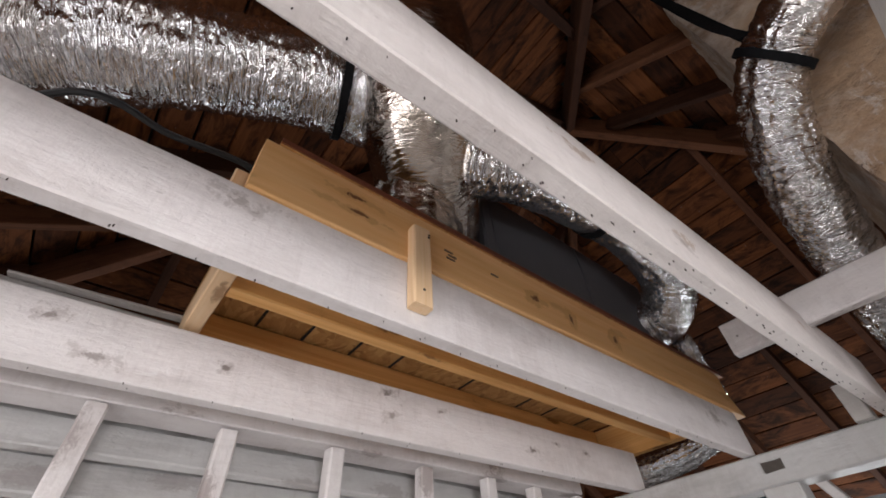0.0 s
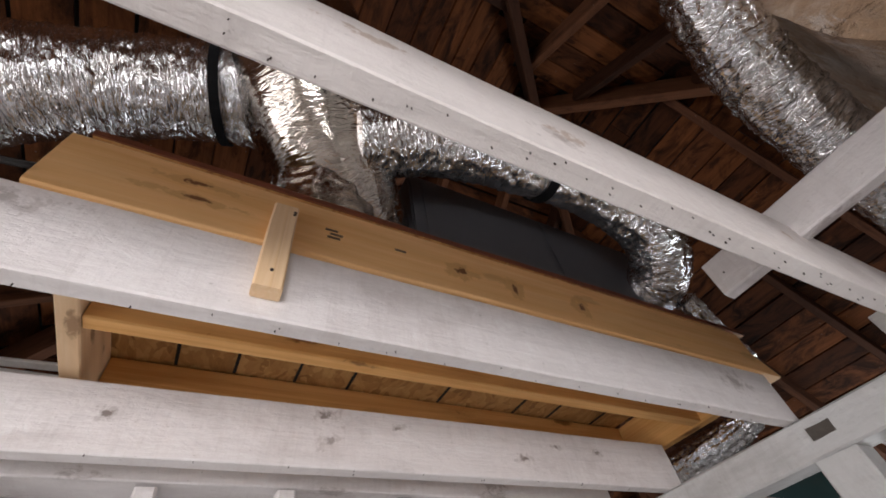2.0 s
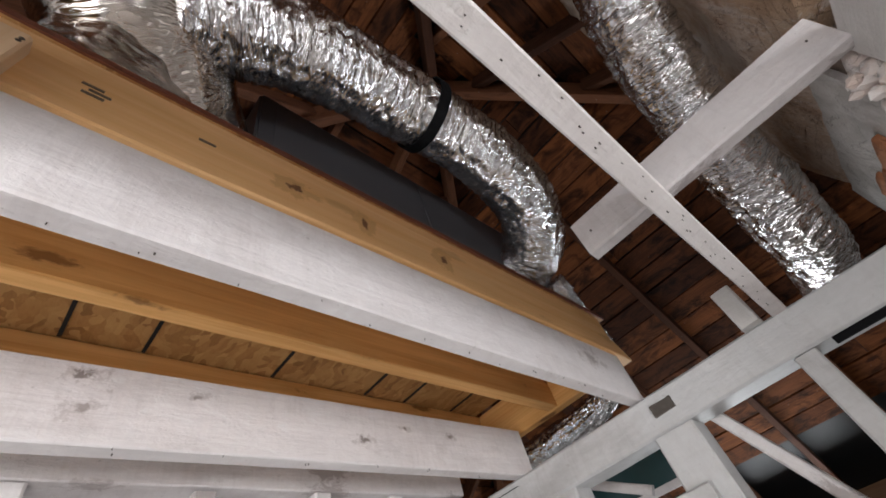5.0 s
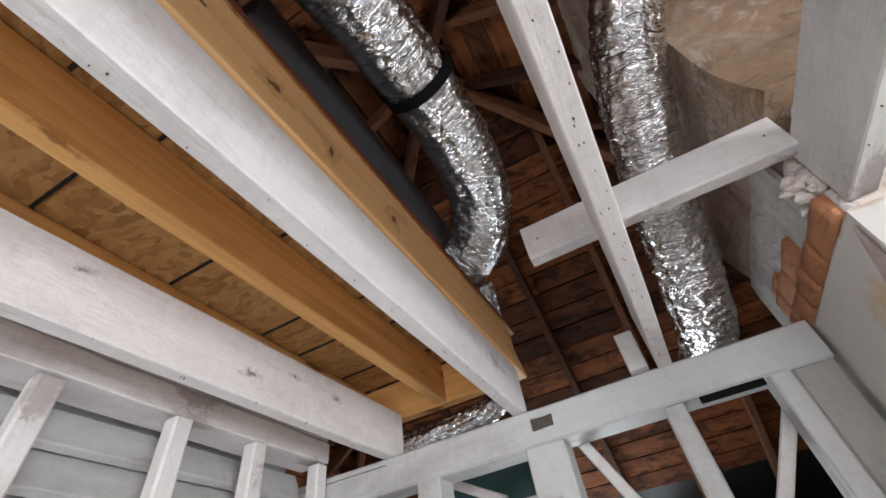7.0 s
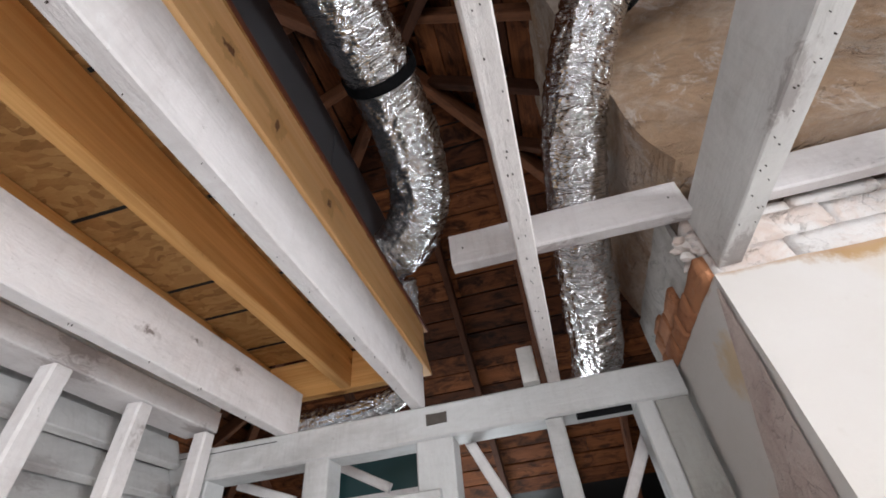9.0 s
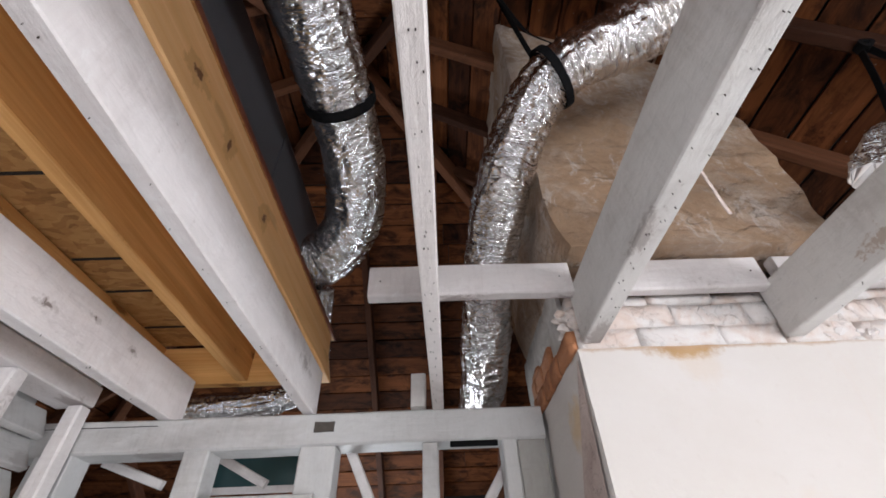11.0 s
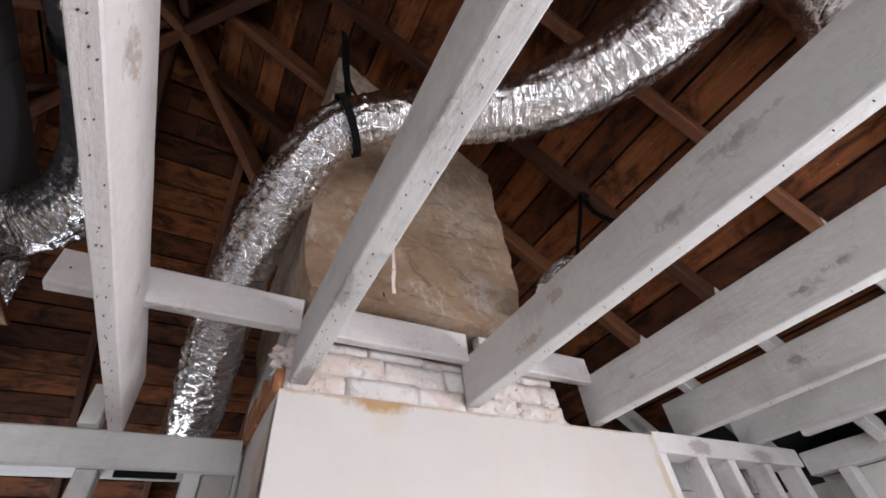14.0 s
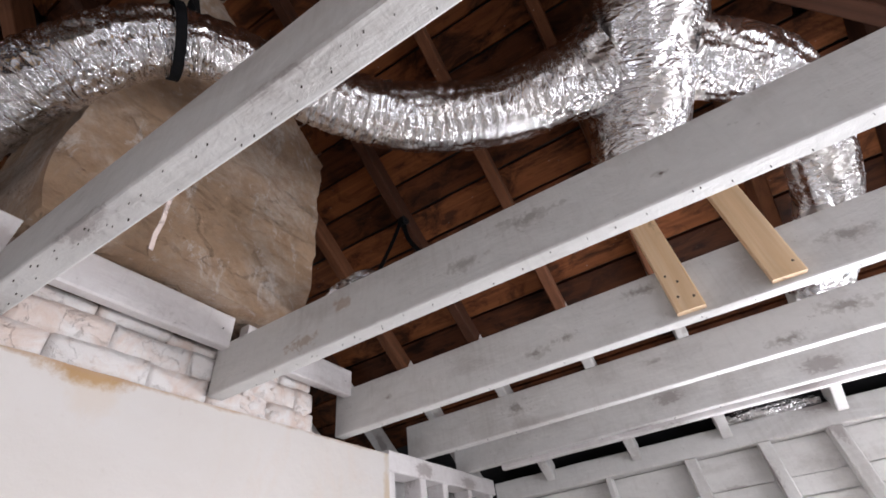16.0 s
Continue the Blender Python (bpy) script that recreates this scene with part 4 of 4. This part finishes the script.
duct("silver foil branch duct running down the slope", [(0.8, 1.18, 2.86), (0.97, 0.95, 2.76), (1.31, 0.90, 2.54), (1.64, 1.0, 2.34)], [0.1, 0.1, 0.09, 0.09], 6, 0.008, FOIL_CRUSHED, facet=0.5, coil=0.3)
d = duct("short foil duct end hung from a rafter by a black strap", [(0.77, 2.29, 2.50), (0.70, 2.30, 2.43), (0.64, 2.31, 2.36)], [0.04, 0.05, 0.045], 8)
part("hanger", ribbon([(0.95, 2.272, 2.90), (0.87, 2.27, 2.72), (0.79, 2.27, 2.55), (0.75, 2.25, 2.46)], 0.018, 0.003, (0, 1, 0.2)), BLACK_STRAP, d, "black strap")
part("hanger", ribbon([(0.955, 2.262, 2.90), (0.96, 2.25, 2.80), (0.98, 2.2, 2.70)], 0.018, 0.003, (0, 1, 0.2)), BLACK_STRAP, d, "black strap")
part("hanger_knot", band((0.952, 2.262, 2.895), (0.2, 1, 0.1), 0.008, 0.03, 0.012), BLACK_STRAP, d, "knotted strap end")

# ---- pine scabs on the joist beside the chimney ----
for y0, y1 in ((1.435, 1.502), (1.215, 1.288)):
    b = thing("duct_support", (0.97, (y0 + y1) / 2, 2.14), "pale pine upright screwed to the face of a joist", "wood block", "pine uprights")
    upright = box_timber("board", 0.966, 0.988, y0, y1, 2.14, 2.60, PINE_PALE, b, chamfer=0.003)
    for z, dy in ((2.17, 0.2), (2.18, 0.7), (2.22, 0.45), (2.245, 0.75)):
        bm = bmesh.new()
        bmesh.ops.create_cone(bm, cap_ends=True, segments=8, radius1=0.003, radius2=0.003, depth=0.004, matrix=pose(0.966, y0 + (y1 - y0) * dy, z, 0, 90, 0))
        part("screw", bm, NAIL, upright)

# ---- bricks over the breast ----
rng = random.Random(4)


def brick(lx, ly, lz, seed):
    """A worn brick with rounded, chipped edges."""
    bm = slab(-lx / 2, lx / 2, -ly / 2, ly / 2, -lz / 2, lz / 2, 0.018, 0.005, seed, 0.0022)
    for f in bm.faces:
        f.smooth = True
    return bm


def rubble(r, rng):
    """A broken angular lump."""
    bm = bmesh.new()
    bmesh.ops.create_icosphere(bm, subdivisions=1, radius=r)
    for v in bm.verts:
        v.co = Vector((v.co.x * 1.15, v.co.y * 0.6, v.co.z * 0.75)) * rng.uniform(0.72, 1.25)
    return bm


for row, (z, high) in enumerate(((2.142, 0.062), (2.205, 0.058), (2.2525, 0.03))):
    x = -0.012 - (0.0 if row != 1 else 0.09)
    while x < 0.86:
        l = rng.uniform(0.14, 0.215)
        a, b = max(x, -0.012), min(x + l, 0.885 - 0.02 * row)
        if b - a > 0.05:
            part("brick", brick(b - a - 0.003, 0.09, high, rng.random() * 50), BRICK_WHITE, chimney,
                 m=pose((a + b) / 2, 2.654 + rng.uniform(-0.004, 0.004), z + rng.uniform(-0.003, 0.003), rng.uniform(-2, 2), rng.uniform(-1.6, 1.6), rng.uniform(-1.5, 1.5)))
        x += l
for i in range(86):
    right = i < 64
    if right:
        r = rng.uniform(0.009, 0.026)
        x = rng.uniform(0.60, 0.87)
        z = rng.uniform(2.118, 2.25 - max(0.0, x - 0.74) * 0.75)
        y = rng.uniform(2.611, 2.625)
    else:
        r = rng.uniform(0.008, 0.02)
        x, y, z = rng.uniform(-0.04, 0.002), rng.uniform(2.60, 2.66), rng.uniform(2.175, 2.235)
    part("mortar_lump", rubble(r, rng), BRICK_WHITE, chimney,
         m=pose(x, y, z, rng.uniform(-25, 25), rng.uniform(-25, 25), rng.uniform(-20, 20)))
for z, high, y0, y1 in ((2.141, 0.056, 2.612, 3.09), (2.198, 0.052, 2.80, 3.09), (2.236, 0.022, 2.97, 3.09)):
    y = y0
    while y < y1 - 0.03:
        l = min(rng.uniform(0.09, 0.13), y1 - y)
        part("brick", brick(0.022, l - 0.002, high, y * 9 + z), BRICK_RED, chimney, "bare orange brick",
             m=pose(-0.0175 + rng.uniform(-0.002, 0.002), y + l / 2, z, rng.uniform(-1.5, 1.5), 0, rng.uniform(-1.5, 1.5)))
        y += l

# ---- beyond the far studs ----
rail = thing("ledger_rail", (-1.1, 3.06, 1.9), "white-painted horizontal rail with a cream panel on the studs", "rail")
box_timber("rail", -1.40, -0.69, 2.978, 3.003, 1.868, 1.910, WHITE_HEADER, rail)
part("panel", slab(-1.385, -0.705, 2.984, 3.001, 1.30, 1.867, bevel=0.002), PLASTER, rail, "cream-painted flat panel")
for p0, p1, w in (((-1.52, 3.3, 2.09), (-1.29, 3.3, 2.01), 0.018), ((-1.14, 3.3, 2.10), (-0.94, 3.3, 2.0), 0.018), ((-0.12, 3.12, 2.02), (-0.27, 3.12, 1.80), 0.022), ((-0.66, 3.16, 2.11), (-0.48, 3.16, 1.75), 0.06)):
    b = thing("slanted_brace", p1, "white-painted slanted brace behind the stud wall", "brace", "slanted braces")
    timber("brace", p0, p1, 0.03, w, WHITE, b, up=(0, 1, 0))
glass = thing("leaning_pane", (-1.1, 3.6, 2.1), "dark teal glass pane behind the stud wall", "glass pane")
part("pane", slab(-1.31, -0.90, 3.60, 3.606, 2.06, 2.19), TEAL, glass)
part("pane_edge", slab(-1.33, -0.88, 3.598, 3.612, 2.035, 2.059), WHITE, glass)
b = thing("bearing_block", (-0.41, 3.02, ZJ), "small white-painted block on the header beam", "wood block")
box_timber("block", -0.432, -0.386, 2.975, 3.05, ZJ + 0.001, 2.235, WHITE_GREY, b)
wire = thing("cable", (-0.9, 1.3, 2.5), "black cable slung behind the platform", "cable")
part("cord", cord([(-2.0, 0.2, 2.70), (-1.3, 0.72, 2.60), (-0.93, 0.99, 2.535), (-0.90, 1.17, 2.512), (-0.90, 1.33, 2.527), (-0.92, 1.42, 2.452)], 0.0075), CABLE, wire)
lath = thing("loose_lath", (-1.35, 1.2, 2.40), "pale old lath lying across behind the joist", "lath")
timber("lath", (-1.412, 0.98, 2.408), (-1.395, 1.37, 2.412), 0.03, 0.007, WHITE_GREY, lath)
scrap = thing("foil_scrap", (2.2, 1.25, 2.109), "crumpled silver foil scrap lying on the wall plate", "foil scrap")
part("sheet", tube([(2.215, 1.43, 2.128), (2.21, 1.32, 2.132), (2.205, 1.20, 2.130), (2.21, 1.07, 2.127)], [0.018, 0.03, 0.028, 0.014], around=28, crumple=0.006, seed=51, facet=0.8, coil=0.3), FOIL_CRUSHED, scrap)
